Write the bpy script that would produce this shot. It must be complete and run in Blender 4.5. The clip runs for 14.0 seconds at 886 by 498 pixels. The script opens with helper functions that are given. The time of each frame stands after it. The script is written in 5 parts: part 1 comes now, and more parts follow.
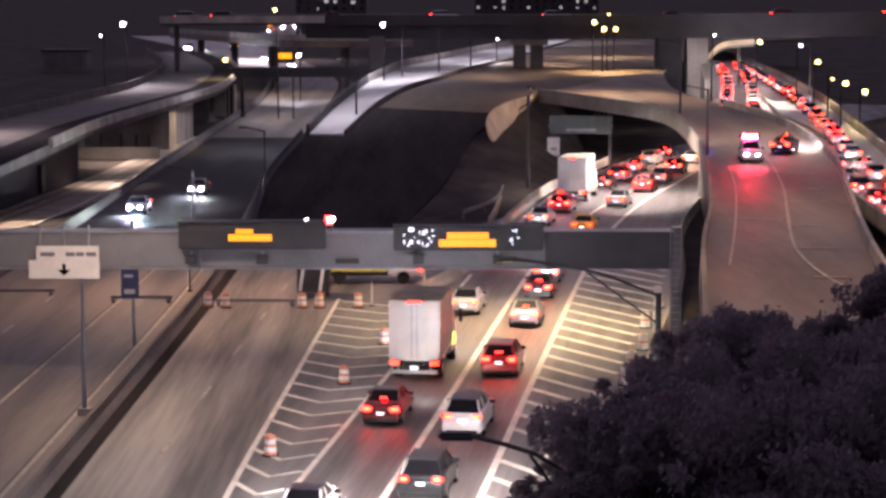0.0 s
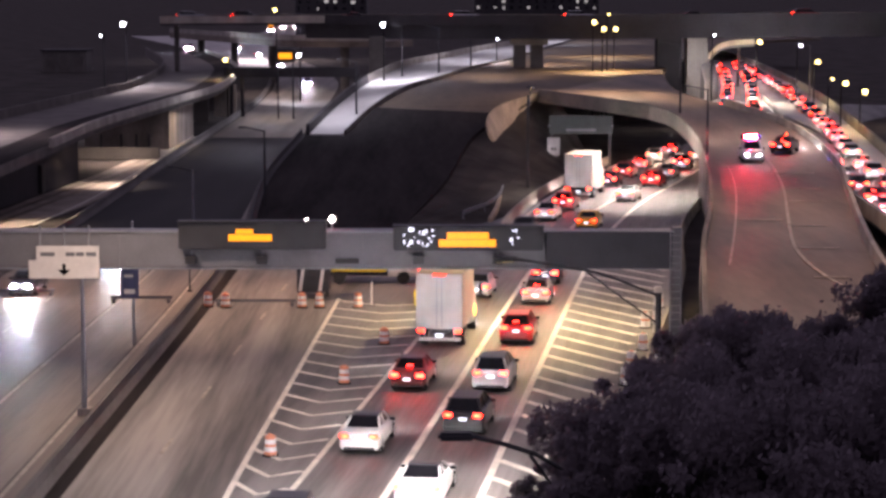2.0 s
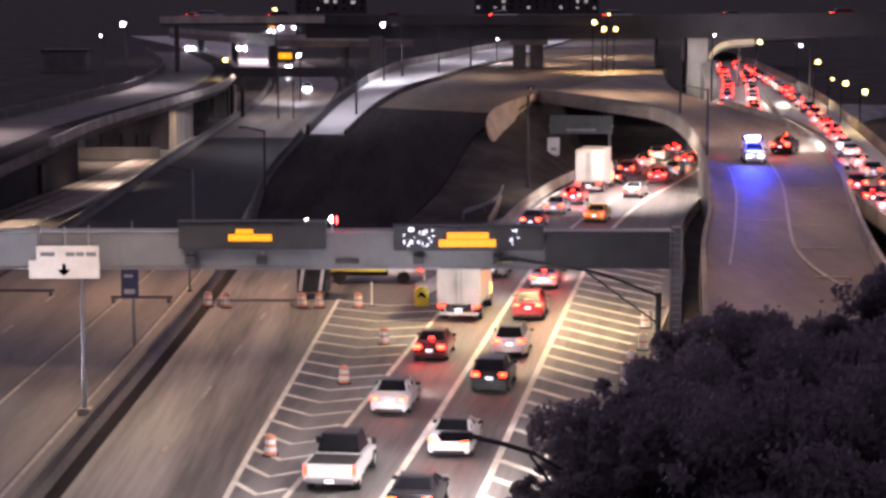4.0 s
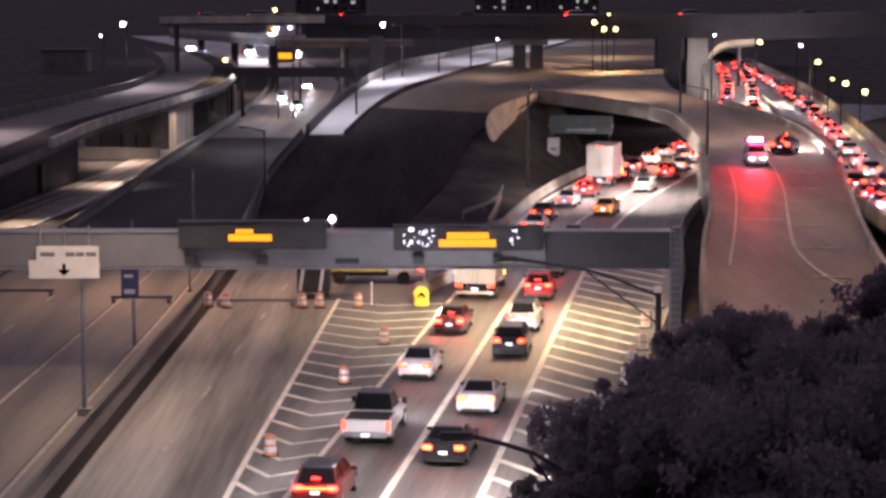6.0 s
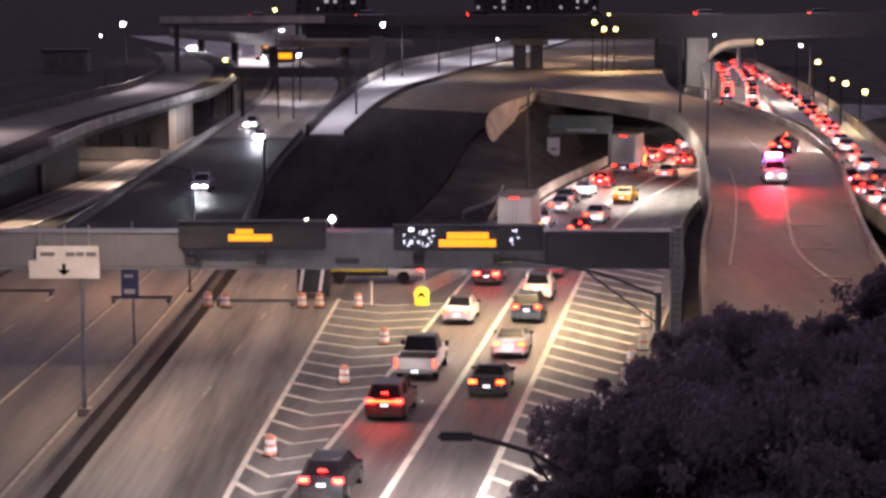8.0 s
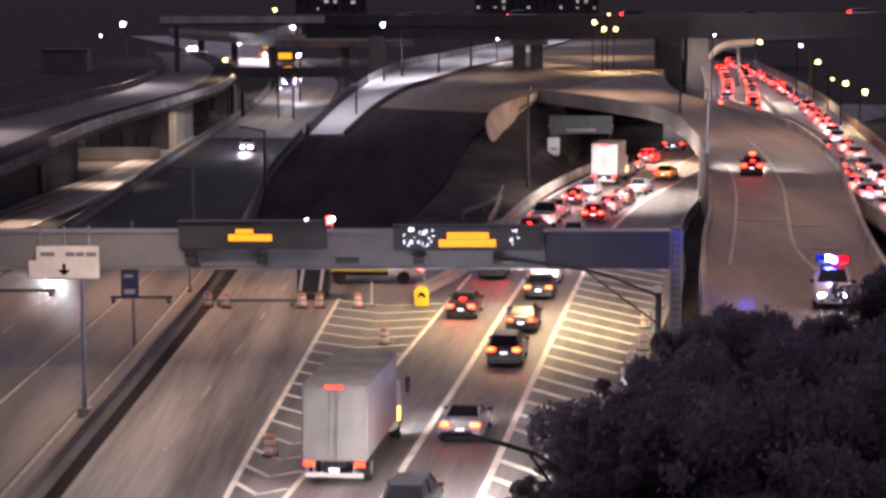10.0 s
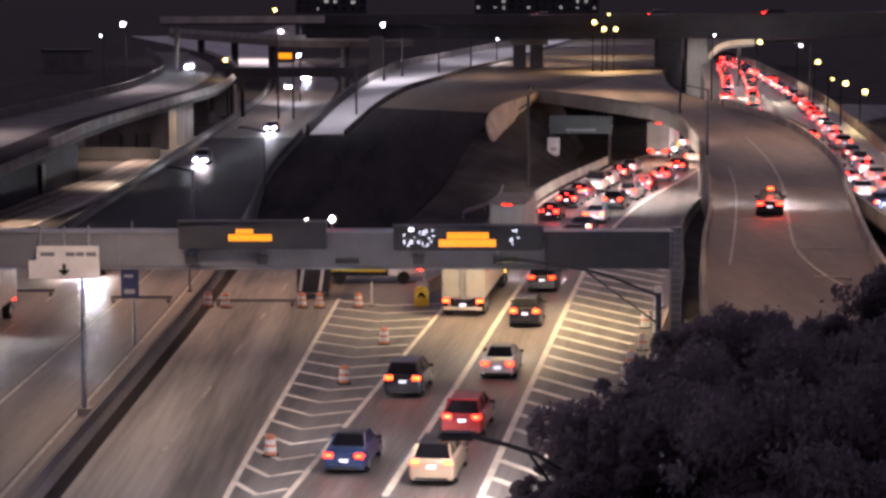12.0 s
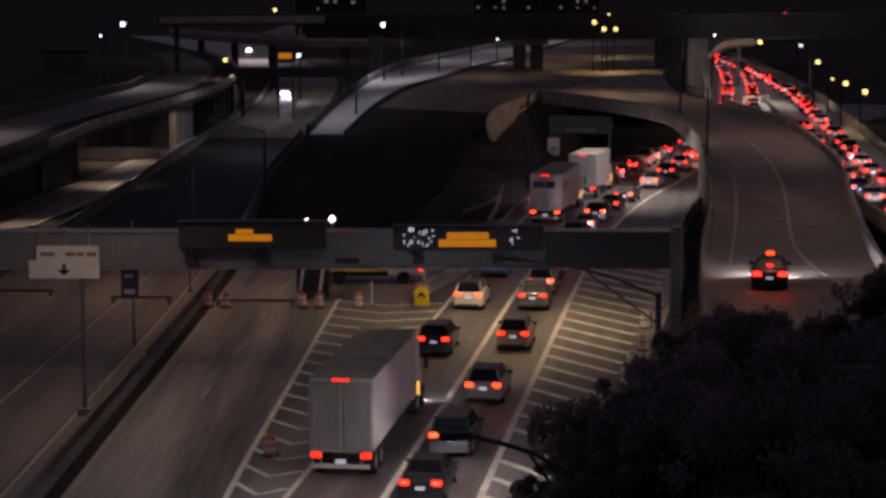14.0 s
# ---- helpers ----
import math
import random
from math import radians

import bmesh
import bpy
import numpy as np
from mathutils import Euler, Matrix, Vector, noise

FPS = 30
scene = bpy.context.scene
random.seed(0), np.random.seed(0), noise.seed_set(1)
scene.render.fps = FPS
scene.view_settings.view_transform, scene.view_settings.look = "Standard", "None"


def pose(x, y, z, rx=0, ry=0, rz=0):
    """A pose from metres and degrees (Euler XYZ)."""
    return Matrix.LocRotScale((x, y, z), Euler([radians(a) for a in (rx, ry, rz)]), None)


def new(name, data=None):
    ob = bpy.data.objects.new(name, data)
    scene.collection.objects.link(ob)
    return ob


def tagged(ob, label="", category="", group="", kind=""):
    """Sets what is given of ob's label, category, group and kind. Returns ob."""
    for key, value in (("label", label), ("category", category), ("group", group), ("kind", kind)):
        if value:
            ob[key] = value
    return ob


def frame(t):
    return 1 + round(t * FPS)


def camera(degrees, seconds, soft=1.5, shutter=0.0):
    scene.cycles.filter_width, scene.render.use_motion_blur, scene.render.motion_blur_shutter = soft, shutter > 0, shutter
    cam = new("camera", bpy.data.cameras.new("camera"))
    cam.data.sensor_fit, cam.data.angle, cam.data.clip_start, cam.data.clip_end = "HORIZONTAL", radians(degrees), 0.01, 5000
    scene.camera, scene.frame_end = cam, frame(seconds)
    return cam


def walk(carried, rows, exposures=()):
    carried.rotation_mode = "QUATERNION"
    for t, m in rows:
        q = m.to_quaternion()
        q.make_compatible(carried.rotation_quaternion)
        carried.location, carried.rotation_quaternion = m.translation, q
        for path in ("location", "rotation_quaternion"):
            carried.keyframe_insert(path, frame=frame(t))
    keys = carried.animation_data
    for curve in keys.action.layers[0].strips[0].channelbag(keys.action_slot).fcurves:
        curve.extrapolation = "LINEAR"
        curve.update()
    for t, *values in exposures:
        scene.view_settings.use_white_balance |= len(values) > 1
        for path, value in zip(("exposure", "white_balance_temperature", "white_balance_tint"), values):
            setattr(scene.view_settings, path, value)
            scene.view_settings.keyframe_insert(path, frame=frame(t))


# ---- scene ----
cam = camera(23.0, 14.0, soft=3.0)
EYE = pose(0, 0, 19.5, 90 - 6.925)
walk(cam, [(0, EYE), (14, EYE)],
     exposures=[(t, s, 6150, 22) for t, s in ((0, 0.06), (11.3, 0.06), (12.0, -0.32), (12.5, -0.68), (13.0, -1.1), (13.5, -1.75), (14.0, -2.15))])

# ---- night sky and lamps ----
world = bpy.data.worlds.new("night_sky")
scene.world = world
world.use_nodes = True
wn = world.node_tree.nodes
wn["Background"].inputs["Color"].default_value = (0.64, 0.56, 0.72, 1)
wn["Background"].inputs["Strength"].default_value = 0.34

WARM, WHITE, SODIUM = (1.0, 0.68, 0.42), (0.95, 0.95, 1.0), (1.0, 0.74, 0.32)


def down_light(x, y, z, power, colour, size=0.5, spread=150):
    """One spot aimed straight down; many are added fill without a fixture."""
    data = bpy.data.lights.new("down_spot", "SPOT")
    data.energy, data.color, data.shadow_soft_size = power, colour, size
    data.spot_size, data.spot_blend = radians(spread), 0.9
    ob = new("down_spot", data)
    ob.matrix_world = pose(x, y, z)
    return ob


# near carriageways; only the first two have fixtures, the rest are added fill
down_light(2.6, 76, 9.7, 20500, (1.0, 0.88, 0.76))
down_light(.3, 46, 9.7, 700, (1.0, 0.9, 0.82), spread=110)
down_light(4.6, 124, 10.6, 16500, (1.0, 0.74, 0.36), spread=136)
down_light(-7, 60, 14.0, 16500, (0.98, 0.94, 0.88))
down_light(-15.9, 98.5, 14.0, 8000, (1.0, 0.76, 0.52))
down_light(-16.5, 137, 13.0, 11500, (1.0, 0.62, 0.34))
# beyond the gantry: added fill lights, none hangs on a modelled lamp
down_light(17.5, 200, 10.8, 26000, (1.0, 0.88, 0.72), spread=122)
down_light(25, 236, 4.9, 9000, WARM)
down_light(17, 110, 19.0, 5200, (1.0, 0.64, 0.38))
down_light(24, 150, 20.0, 6500, (1.0, 0.64, 0.4))
down_light(34, 206, 20.0, 12000, (1.0, 0.66, 0.45))
down_light(20.5, 250, 17.0, 13000, (1.0, 0.68, 0.38))
down_light(-30.8, 262, 5.2, 900, SODIUM)
down_light(-46, 200, 15, 13000, (1.0, 0.84, 0.78))
down_light(-44, 290, 16, 13000, (1.0, 0.86, 0.8))
down_light(-44, 150, 14, 2500, (1.0, 0.82, 0.68))
down_light(-48, 560, 18, 60000, (1.0, 0.86, 0.8))
down_light(-13.5, 246, 14, 3500, WHITE)
down_light(-33.0, 176, 4.9, 3300, (1.0, 0.8, 0.55), spread=118)
down_light(-36.5, 238, 4.4, 5000, (1.0, 0.78, 0.58), spread=172)
down_light(-24, 268, 14, 5500, WHITE)
down_light(-25, 325, 14, 7000, WHITE)
down_light(-31.9, 212, 4.9, 3700, (1.0, 0.82, 0.62), spread=118)
# unseen fill lights that brighten the pale strip and the flyover
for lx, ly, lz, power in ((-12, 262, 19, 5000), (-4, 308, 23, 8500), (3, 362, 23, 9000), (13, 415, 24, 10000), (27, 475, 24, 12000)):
    down_light(lx, ly, lz, power, WHITE)
down_light(7, 298, 15, 4000, (1.0, 0.7, 0.42))
down_light(17, 345, 15, 7000, (1.0, 0.7, 0.42))
down_light(28, 380, 17, 14000, (1.0, 0.74, 0.42))
down_light(47, 346, 14, 3000, (1.0, 0.82, 0.5))
# far lamps that show as points of light
FAR_LAMPS = [(-43.9, 300, 14.1, 7000, WHITE), (-8.2, 300, 14.0, 7000, WHITE), (8.7, 350, 11.0, 7000, WHITE),
             (21.8, 315, 14.1, 6800, SODIUM), (25.1, 318, 13.05, 6800, SODIUM), (23.85, 315, 15.27, 0, SODIUM),
             (22.95, 312, 13.2, 6600, WARM), (43.5, 300, 11.65, 17000, (1.0, 0.86, 0.64)), (51.5, 300, 8.94, 2600, SODIUM),
             (48.2, 270, 7.9, 0, SODIUM), (48.0, 260, 7.8, 2600, SODIUM), (48.4, 250, 7.3, 2400, SODIUM),
             (-29.9, 390, 15.0, 12000, (1.0, 0.8, 0.66)), (49.1, 300, 11.2, 0, WHITE), (-47, 300, 12.5, 0, WHITE),
             (-27.6, 420, 13.5, 40000, WHITE), (-24.1, 365, 7.7, 8000, WHITE), (-31.7, 318, 8.6, 6600, SODIUM), (37.3, 300, 12.6, 0, WHITE)]
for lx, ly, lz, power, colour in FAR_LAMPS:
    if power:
        down_light(lx, ly, lz - 0.5, power, colour)

# ---- materials ----


def node_mat(name, base, rough=0.6, metal=0.0, spread=0.35, scale=3.0, fine=60.0, bump=0.15, emit=None, strength=0.0,
             stretch=(1, 1, 1), detail=5, tight=(0.4, 0.95), turn=0.0, by_object=0.0, spec=0.5, coat=0.0, alpha=None):
    m = bpy.data.materials.new(name)
    m.use_nodes = True
    nt = m.node_tree
    b = nt.nodes["Principled BSDF"]
    b.inputs["Roughness"].default_value, b.inputs["Metallic"].default_value = rough, metal
    b.inputs["Specular IOR Level"].default_value = spec
    b.inputs["Coat Weight"].default_value = coat
    if emit:
        b.inputs["Base Color"].default_value = (*base, 1)
        b.inputs["Emission Color"].default_value, b.inputs["Emission Strength"].default_value = (*emit, 1), strength
        return m
    tc = nt.nodes.new("ShaderNodeTexCoord")
    mp = nt.nodes.new("ShaderNodeMapping")
    mp.inputs["Scale"].default_value = stretch
    src = tc.outputs["Object"]
    if turn:
        rot = nt.nodes.new("ShaderNodeMapping")
        rot.inputs["Rotation"].default_value = (0, 0, radians(turn))
        nt.links.new(src, rot.inputs["Vector"])
        src = rot.outputs["Vector"]
    nt.links.new(src, mp.inputs["Vector"])
    big, small = nt.nodes.new("ShaderNodeTexNoise"), nt.nodes.new("ShaderNodeTexNoise")
    for n, s, d in ((big, 1 / scale, detail), (small, fine, 3)):
        n.inputs["Scale"].default_value, n.inputs["Detail"].default_value = s, d
        nt.links.new(mp.outputs["Vector"], n.inputs["Vector"])
    mix = nt.nodes.new("ShaderNodeMath")
    mix.operation = "MULTIPLY_ADD"
    mix.inputs[1].default_value = 0.35
    nt.links.new(small.outputs["Fac"], mix.inputs[0])
    nt.links.new(big.outputs["Fac"], mix.inputs[2])
    ramp = nt.nodes.new("ShaderNodeValToRGB")
    lo, hi = 1 - spread, 1 + spread
    ramp.color_ramp.elements[0].position, ramp.color_ramp.elements[1].position = tight
    ramp.color_ramp.elements[0].color = (*[min(1, c * lo) for c in base], 1)
    ramp.color_ramp.elements[1].color = (*[min(1, c * hi) for c in base], 1)
    nt.links.new(mix.outputs[0], ramp.inputs["Fac"])
    out = ramp.outputs["Color"]
    if by_object:
        info = nt.nodes.new("ShaderNodeObjectInfo")
        hsv = nt.nodes.new("ShaderNodeHueSaturation")
        rng = nt.nodes.new("ShaderNodeMapRange")
        rng.inputs["To Min"].default_value, rng.inputs["To Max"].default_value = 1 - by_object, 1 + by_object
        nt.links.new(info.outputs["Random"], rng.inputs["Value"])
        nt.links.new(rng.outputs["Result"], hsv.inputs["Value"])
        nt.links.new(out, hsv.inputs["Color"])
        out = hsv.outputs["Color"]
    nt.links.new(out, b.inputs["Base Color"])
    if bump:
        bp = nt.nodes.new("ShaderNodeBump")
        bp.inputs["Strength"].default_value, bp.inputs["Distance"].default_value = bump, 0.02
        nt.links.new(small.outputs["Fac"], bp.inputs["Height"])
        nt.links.new(bp.outputs["Normal"], b.inputs["Normal"])
    return m


def glow(name, colour, strength, base=(0.3, 0.3, 0.3)):
    return node_mat(name, base, 0.3, emit=colour, strength=strength)


M_EARTH = node_mat("dark_grass_and_earth", (0.055, 0.048, 0.044), 0.95, scale=6, fine=4, spread=0.6, bump=0.4, spec=0.08)
M_CONC_ROAD = node_mat("worn_concrete_pavement", (0.185, 0.168, 0.15), 0.6, scale=2.4, fine=3, spread=0.68, stretch=(1, 0.045, 1), detail=1.5, tight=(0.5, 0.84))
M_ASPHALT = node_mat("grey_asphalt", (0.12, 0.115, 0.112), 0.55, scale=2.0, fine=5, spread=0.4, stretch=(1, 0.05, 1), detail=1.5, tight=(0.5, 0.84))
M_ASPHALT_L = node_mat("worn_shiny_asphalt", (0.135, 0.114, 0.092), 0.46, scale=2.0, fine=5, spread=0.4, stretch=(1, 0.05, 1), detail=1.5, tight=(0.5, 0.84), bump=0.25, spec=0.25)
M_ASPHALT_R = node_mat("traffic_lane_asphalt", (0.152, 0.144, 0.137), 0.55, scale=2.0, fine=5, spread=0.5, stretch=(1, 0.05, 1), detail=1.5, tight=(0.5, 0.84), turn=7.2)
# pale base colour stands in for headlight glare on the jammed lanes
M_JAM = node_mat("worn_lanes_headlight_pale", (0.3, 0.285, 0.27), 0.5, scale=2.5, fine=5, spread=0.35, stretch=(1, 0.1, 1))
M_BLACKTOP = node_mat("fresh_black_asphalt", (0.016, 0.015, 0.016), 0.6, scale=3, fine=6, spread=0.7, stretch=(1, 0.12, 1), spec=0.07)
# black asphalt; also laid as strips that stand in for shadows
M_BLACK_DULL = node_mat("black_asphalt_and_shade", (0.026, 0.022, 0.022), 0.9, scale=3, fine=2, spread=0.7, stretch=(1, 0.12, 1), spec=0.06)
M_BROWN = node_mat("brown_old_asphalt", (0.098, 0.07, 0.043), 0.6, scale=4, fine=2, spread=0.5, stretch=(1, 0.2, 1), spec=0.25)
M_TAN = node_mat("tan_stained_concrete", (0.3, 0.255, 0.215), 0.85, scale=2.5, fine=4, spread=0.5, stretch=(1, 1, 0.4))
# lighter copy of the tan concrete; its colour stands in for lamplight
M_SLOPE = node_mat("lamplit_tan_concrete", (0.46, 0.35, 0.25), 0.85, scale=2.5, fine=4, spread=0.4)
M_RAMP = node_mat("ramp_pavement", (0.145, 0.112, 0.088), 0.6, scale=3, fine=2, spread=0.5, stretch=(1, 0.15, 1))
M_PALE = node_mat("pale_concrete_pavement", (0.42, 0.4, 0.38), 0.6, scale=5, fine=8, spread=0.3, stretch=(1, 0.3, 1))
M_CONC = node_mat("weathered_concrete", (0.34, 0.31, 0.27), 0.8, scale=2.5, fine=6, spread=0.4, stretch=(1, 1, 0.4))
M_CONC_DARK = node_mat("dark_concrete", (0.11, 0.098, 0.09), 0.85, scale=3, fine=5, spread=0.5)
M_PAINT = node_mat("worn_white_road_paint", (0.76, 0.71, 0.62), 0.5, scale=1.2, fine=9, spread=0.3, bump=0.05)
M_PAINT_WORN = node_mat("faded_road_paint", (0.36, 0.31, 0.25), 0.6, scale=0.8, fine=5, spread=0.5, bump=0.05)
M_STEEL = node_mat("galvanised_steel", (0.3, 0.31, 0.33), 0.5, 0.6, scale=1.5, fine=12, spread=0.25)
M_BEAM = node_mat("grey_painted_steel", (0.14, 0.14, 0.152), 0.5, 0.1, scale=2, fine=9, spread=0.25)
M_GANTRY_DARK = node_mat("dull_slate_panel", (0.045, 0.045, 0.05), 0.6, 0.1, scale=2, fine=9, spread=0.3)
M_POLE = node_mat("dull_dark_pole", (0.008, 0.008, 0.009), 1.0, scale=1, fine=20, spread=0.3, spec=0.0)
M_CONC_MED = node_mat("grey_worn_concrete", (0.12, 0.11, 0.102), 0.8, scale=2.5, fine=6, spread=0.45, stretch=(1, 0.3, 0.5))
M_CONC_MID = node_mat("stained_brown_concrete", (0.2, 0.175, 0.14), 0.8, scale=2.5, fine=6, spread=0.5, stretch=(1, 0.3, 0.5))
M_DARK = node_mat("dark_painted_metal", (0.03, 0.03, 0.034), 0.5, 0.2, scale=1, fine=20, spread=0.3)
M_SIGN_BACK = node_mat("dull_green_grey_sheet", (0.03, 0.036, 0.036), 0.6, scale=1, fine=8, spread=0.3)
# dark girder steel; also colours walls and barriers that stand unlit
M_GIRDER = node_mat("dark_girder_and_shade", (0.03, 0.026, 0.03), 0.7, 0.1, scale=4, fine=2, spread=0.4)
M_SIGN_WHITE = node_mat("white_sign_sheet", (0.56, 0.54, 0.52), 0.45, scale=1, fine=8, spread=0.12)
M_SIGN_BLUE = node_mat("dark_blue_sign_sheet", (0.05, 0.06, 0.14), 0.45, scale=1, fine=8, spread=0.2)
M_BLACK = node_mat("black_print", (0.015, 0.015, 0.015), 0.5, spread=0.2)
M_AMBER = glow("amber_diodes", (1.0, 0.34, 0.004), 1.8, (0.05, 0.02, 0.0))
M_LEAF = node_mat("dark_leaves", (0.14, 0.118, 0.136), 0.85, scale=1, fine=3, spread=0.18, bump=0, spec=0.15)
M_LEAF_NODES = M_LEAF.node_tree
thin = M_LEAF_NODES.nodes.new("ShaderNodeBsdfTranslucent")
thin.inputs["Color"].default_value = (0.32, 0.27, 0.3, 1)
blend = M_LEAF_NODES.nodes.new("ShaderNodeMixShader")
blend.inputs["Fac"].default_value = 0.55
M_LEAF_NODES.links.new(M_LEAF_NODES.nodes["Principled BSDF"].outputs["BSDF"], blend.inputs[1])
M_LEAF_NODES.links.new(thin.outputs["BSDF"], blend.inputs[2])
M_LEAF_NODES.links.new(blend.outputs["Shader"], M_LEAF_NODES.nodes["Material Output"].inputs["Surface"])
M_BARK = node_mat("bark", (0.06, 0.045, 0.035), 0.9, scale=0.5, fine=8, spread=0.4, bump=0.5)
M_ORANGE = node_mat("orange_plastic", (0.74, 0.3, 0.17), 0.5, scale=1, fine=10, spread=0.2)
M_REFLECT = node_mat("white_reflective_band", (0.8, 0.78, 0.76), 0.4, scale=1, fine=10, spread=0.1)
M_RUBBER = node_mat("black_rubber", (0.02, 0.02, 0.02), 0.85, scale=0.3, fine=30, spread=0.3)
M_RIM = node_mat("alloy_rim", (0.45, 0.45, 0.47), 0.35, 0.9, scale=0.3, fine=20, spread=0.2)
M_GLASS = node_mat("tinted_car_glass", (0.006, 0.006, 0.008), 0.28, 0.0, scale=0.6, fine=4, spread=0.3, bump=0, spec=0.16)
M_TRIM = node_mat("black_plastic_trim", (0.025, 0.025, 0.027), 0.6, scale=0.4, fine=20, spread=0.3)
M_LAMP_W, M_LAMP_Y = glow("white_luminaire", (0.93, 0.97, 1.0), 14), glow("sodium_luminaire", (1.0, 0.72, 0.2), 9)
M_TAIL = glow("lit_tail_light", (1.0, 0.017, 0.002), 15.0, (0.4, 0.02, 0.02))
M_BULB = glow("amber_red_bulb", (1.0, 0.04, 0.001), 15.0)
M_BRAKE = glow("lit_brake_light", (1.0, 0.006, 0.001), 100.0, (0.4, 0.02, 0.02))
M_INDICATOR = glow("amber_lit_tail_light", (1.0, 0.045, 0.006), 20.0, (0.5, 0.1, 0.02))
M_HEAD = glow("lit_headlight", (0.92, 0.96, 1.0), 3800.0, (0.8, 0.8, 0.8))
M_HEAD_REAR = glow("dipped_headlight", (1.0, 0.95, 0.92), 1150.0, (0.8, 0.8, 0.8))
M_MARKER = glow("amber_marker_lamp", (1.0, 0.45, 0.05), 6.0)
# number plates glow themselves in place of light falling on them
M_PLATE = glow("self_glowing_white", (0.85, 0.88, 1.0), 1.6, (0.7, 0.7, 0.7))
M_BLUE_FLASH = glow("blue_beacon", (0.03, 0.06, 1.0), 1900.0)
M_RED_FLASH = glow("red_beacon", (1.0, 0.01, 0.02), 2200.0)
M_WARN = glow("white_warning_lamp", (1.0, 0.85, 0.7), 30.0)
M_WARN_RED = glow("red_warning_lamp", (1.0, 0.012, 0.008), 110.0)
PAINTS = {n: node_mat(n + "_car_paint", c, 0.3, mt, scale=0.8, fine=6, spread=0.08, bump=0, coat=0.3) for n, c, mt in (
    ("white", (0.72, 0.72, 0.7), 0), ("black", (0.016, 0.016, 0.018), 0.1), ("silver", (0.42, 0.43, 0.45), 0.5),
    ("red", (0.34, 0.02, 0.02), 0.1), ("blue", (0.03, 0.06, 0.16), 0.2), ("grey", (0.12, 0.12, 0.13), 0.4),
    ("yellow", (0.75, 0.42, 0.03), 0), ("maroon", (0.11, 0.02, 0.018), 0.2), ("tan", (0.45, 0.36, 0.26), 0.2))}
M_BOX_WHITE = node_mat("white_trailer_panel", (0.44, 0.42, 0.39), 0.45, scale=1.5, fine=3, spread=0.16, bump=0.05)
M_BOX_GREY = node_mat("grey_trailer_panel", (0.24, 0.23, 0.22), 0.5, scale=1.5, fine=3, spread=0.2, bump=0.05)
# darker than the box sides, to put the roof's dimness in colour
M_ROOF_DIM = node_mat("dim_trailer_roof", (0.26, 0.24, 0.19), 0.75, scale=1.2, fine=3, spread=0.35)
M_YELLOW_SIGN = node_mat("yellow_reflective_sheet", (0.85, 0.66, 0.02), 0.4, scale=1, fine=6, spread=0.12)

# ---- mesh helpers ----


def part(name, bm, material, parent=None, label=""):
    me = bpy.data.meshes.new(name)
    bmesh.ops.recalc_face_normals(bm, faces=bm.faces)
    bm.to_mesh(me)
    bm.free()
    me.materials.append(material)
    ob = new(name, me)
    ob.parent = parent
    return tagged(ob, label)


def share(name, me, parent, m=None, material=None, label=""):
    """Another object on a mesh that exists already."""
    ob = new(name, me)
    ob.parent = parent
    if m is not None:
        ob.matrix_basis = m
    if material:
        ob.material_slots[0].link = "OBJECT"
        ob.material_slots[0].material = material
    return tagged(ob, label)


def mesh_of(name, bm, material):
    me = bpy.data.meshes.new(name)
    bmesh.ops.recalc_face_normals(bm, faces=bm.faces)
    bm.to_mesh(me)
    bm.free()
    me.materials.append(material)
    return me


def box(x0, y0, z0, x1, y1, z1, bevel=0.0, bm=None):
    bm = bm or bmesh.new()
    got = bmesh.ops.create_cube(bm, size=1)["verts"]
    for v in got:
        v.co = Vector((x0 + (v.co.x + .5) * (x1 - x0), y0 + (v.co.y + .5) * (y1 - y0), z0 + (v.co.z + .5) * (z1 - z0)))
    if bevel:
        bmesh.ops.bevel(bm, geom=list({e for v in got for e in v.link_edges}), offset=bevel, segments=2, affect="EDGES")
    return bm


def rod(a, b, r0, r1=None, n=10, bm=None):
    """A round bar from a to b, tapering from r0 to r1."""
    bm = bm or bmesh.new()
    a, b = Vector(a), Vector(b)
    m = Matrix.Translation((a + b) / 2) @ (b - a).to_track_quat("Z", "Y").to_matrix().to_4x4()
    bmesh.ops.create_cone(bm, cap_ends=True, segments=n, radius1=r0, radius2=r0 if r1 is None else r1, depth=(b - a).length, matrix=m)
    return bm


def ball(c, r, n=8, bm=None):
    bm = bm or bmesh.new()
    bmesh.ops.create_uvsphere(bm, u_segments=n + 2, v_segments=n, radius=r, matrix=Matrix.Translation(c))
    return bm


def curve(points, step=4.0):
    """A smooth line through the points, sampled about every step metres."""
    p = [Vector(q) for q in points]
    p = [2 * p[0] - p[1], *p, 2 * p[-1] - p[-2]]
    out = []
    for a, b, c, d in zip(p, p[1:], p[2:], p[3:]):
        n = max(1, round((c - b).length / step))
        for i in range(n):
            t = i / n
            out.append(0.5 * (2 * b + (c - a) * t + (2 * a - 5 * b + 4 * c - d) * t * t + (3 * b - a - 3 * c + d) * t ** 3))
    return out + [p[-2]]


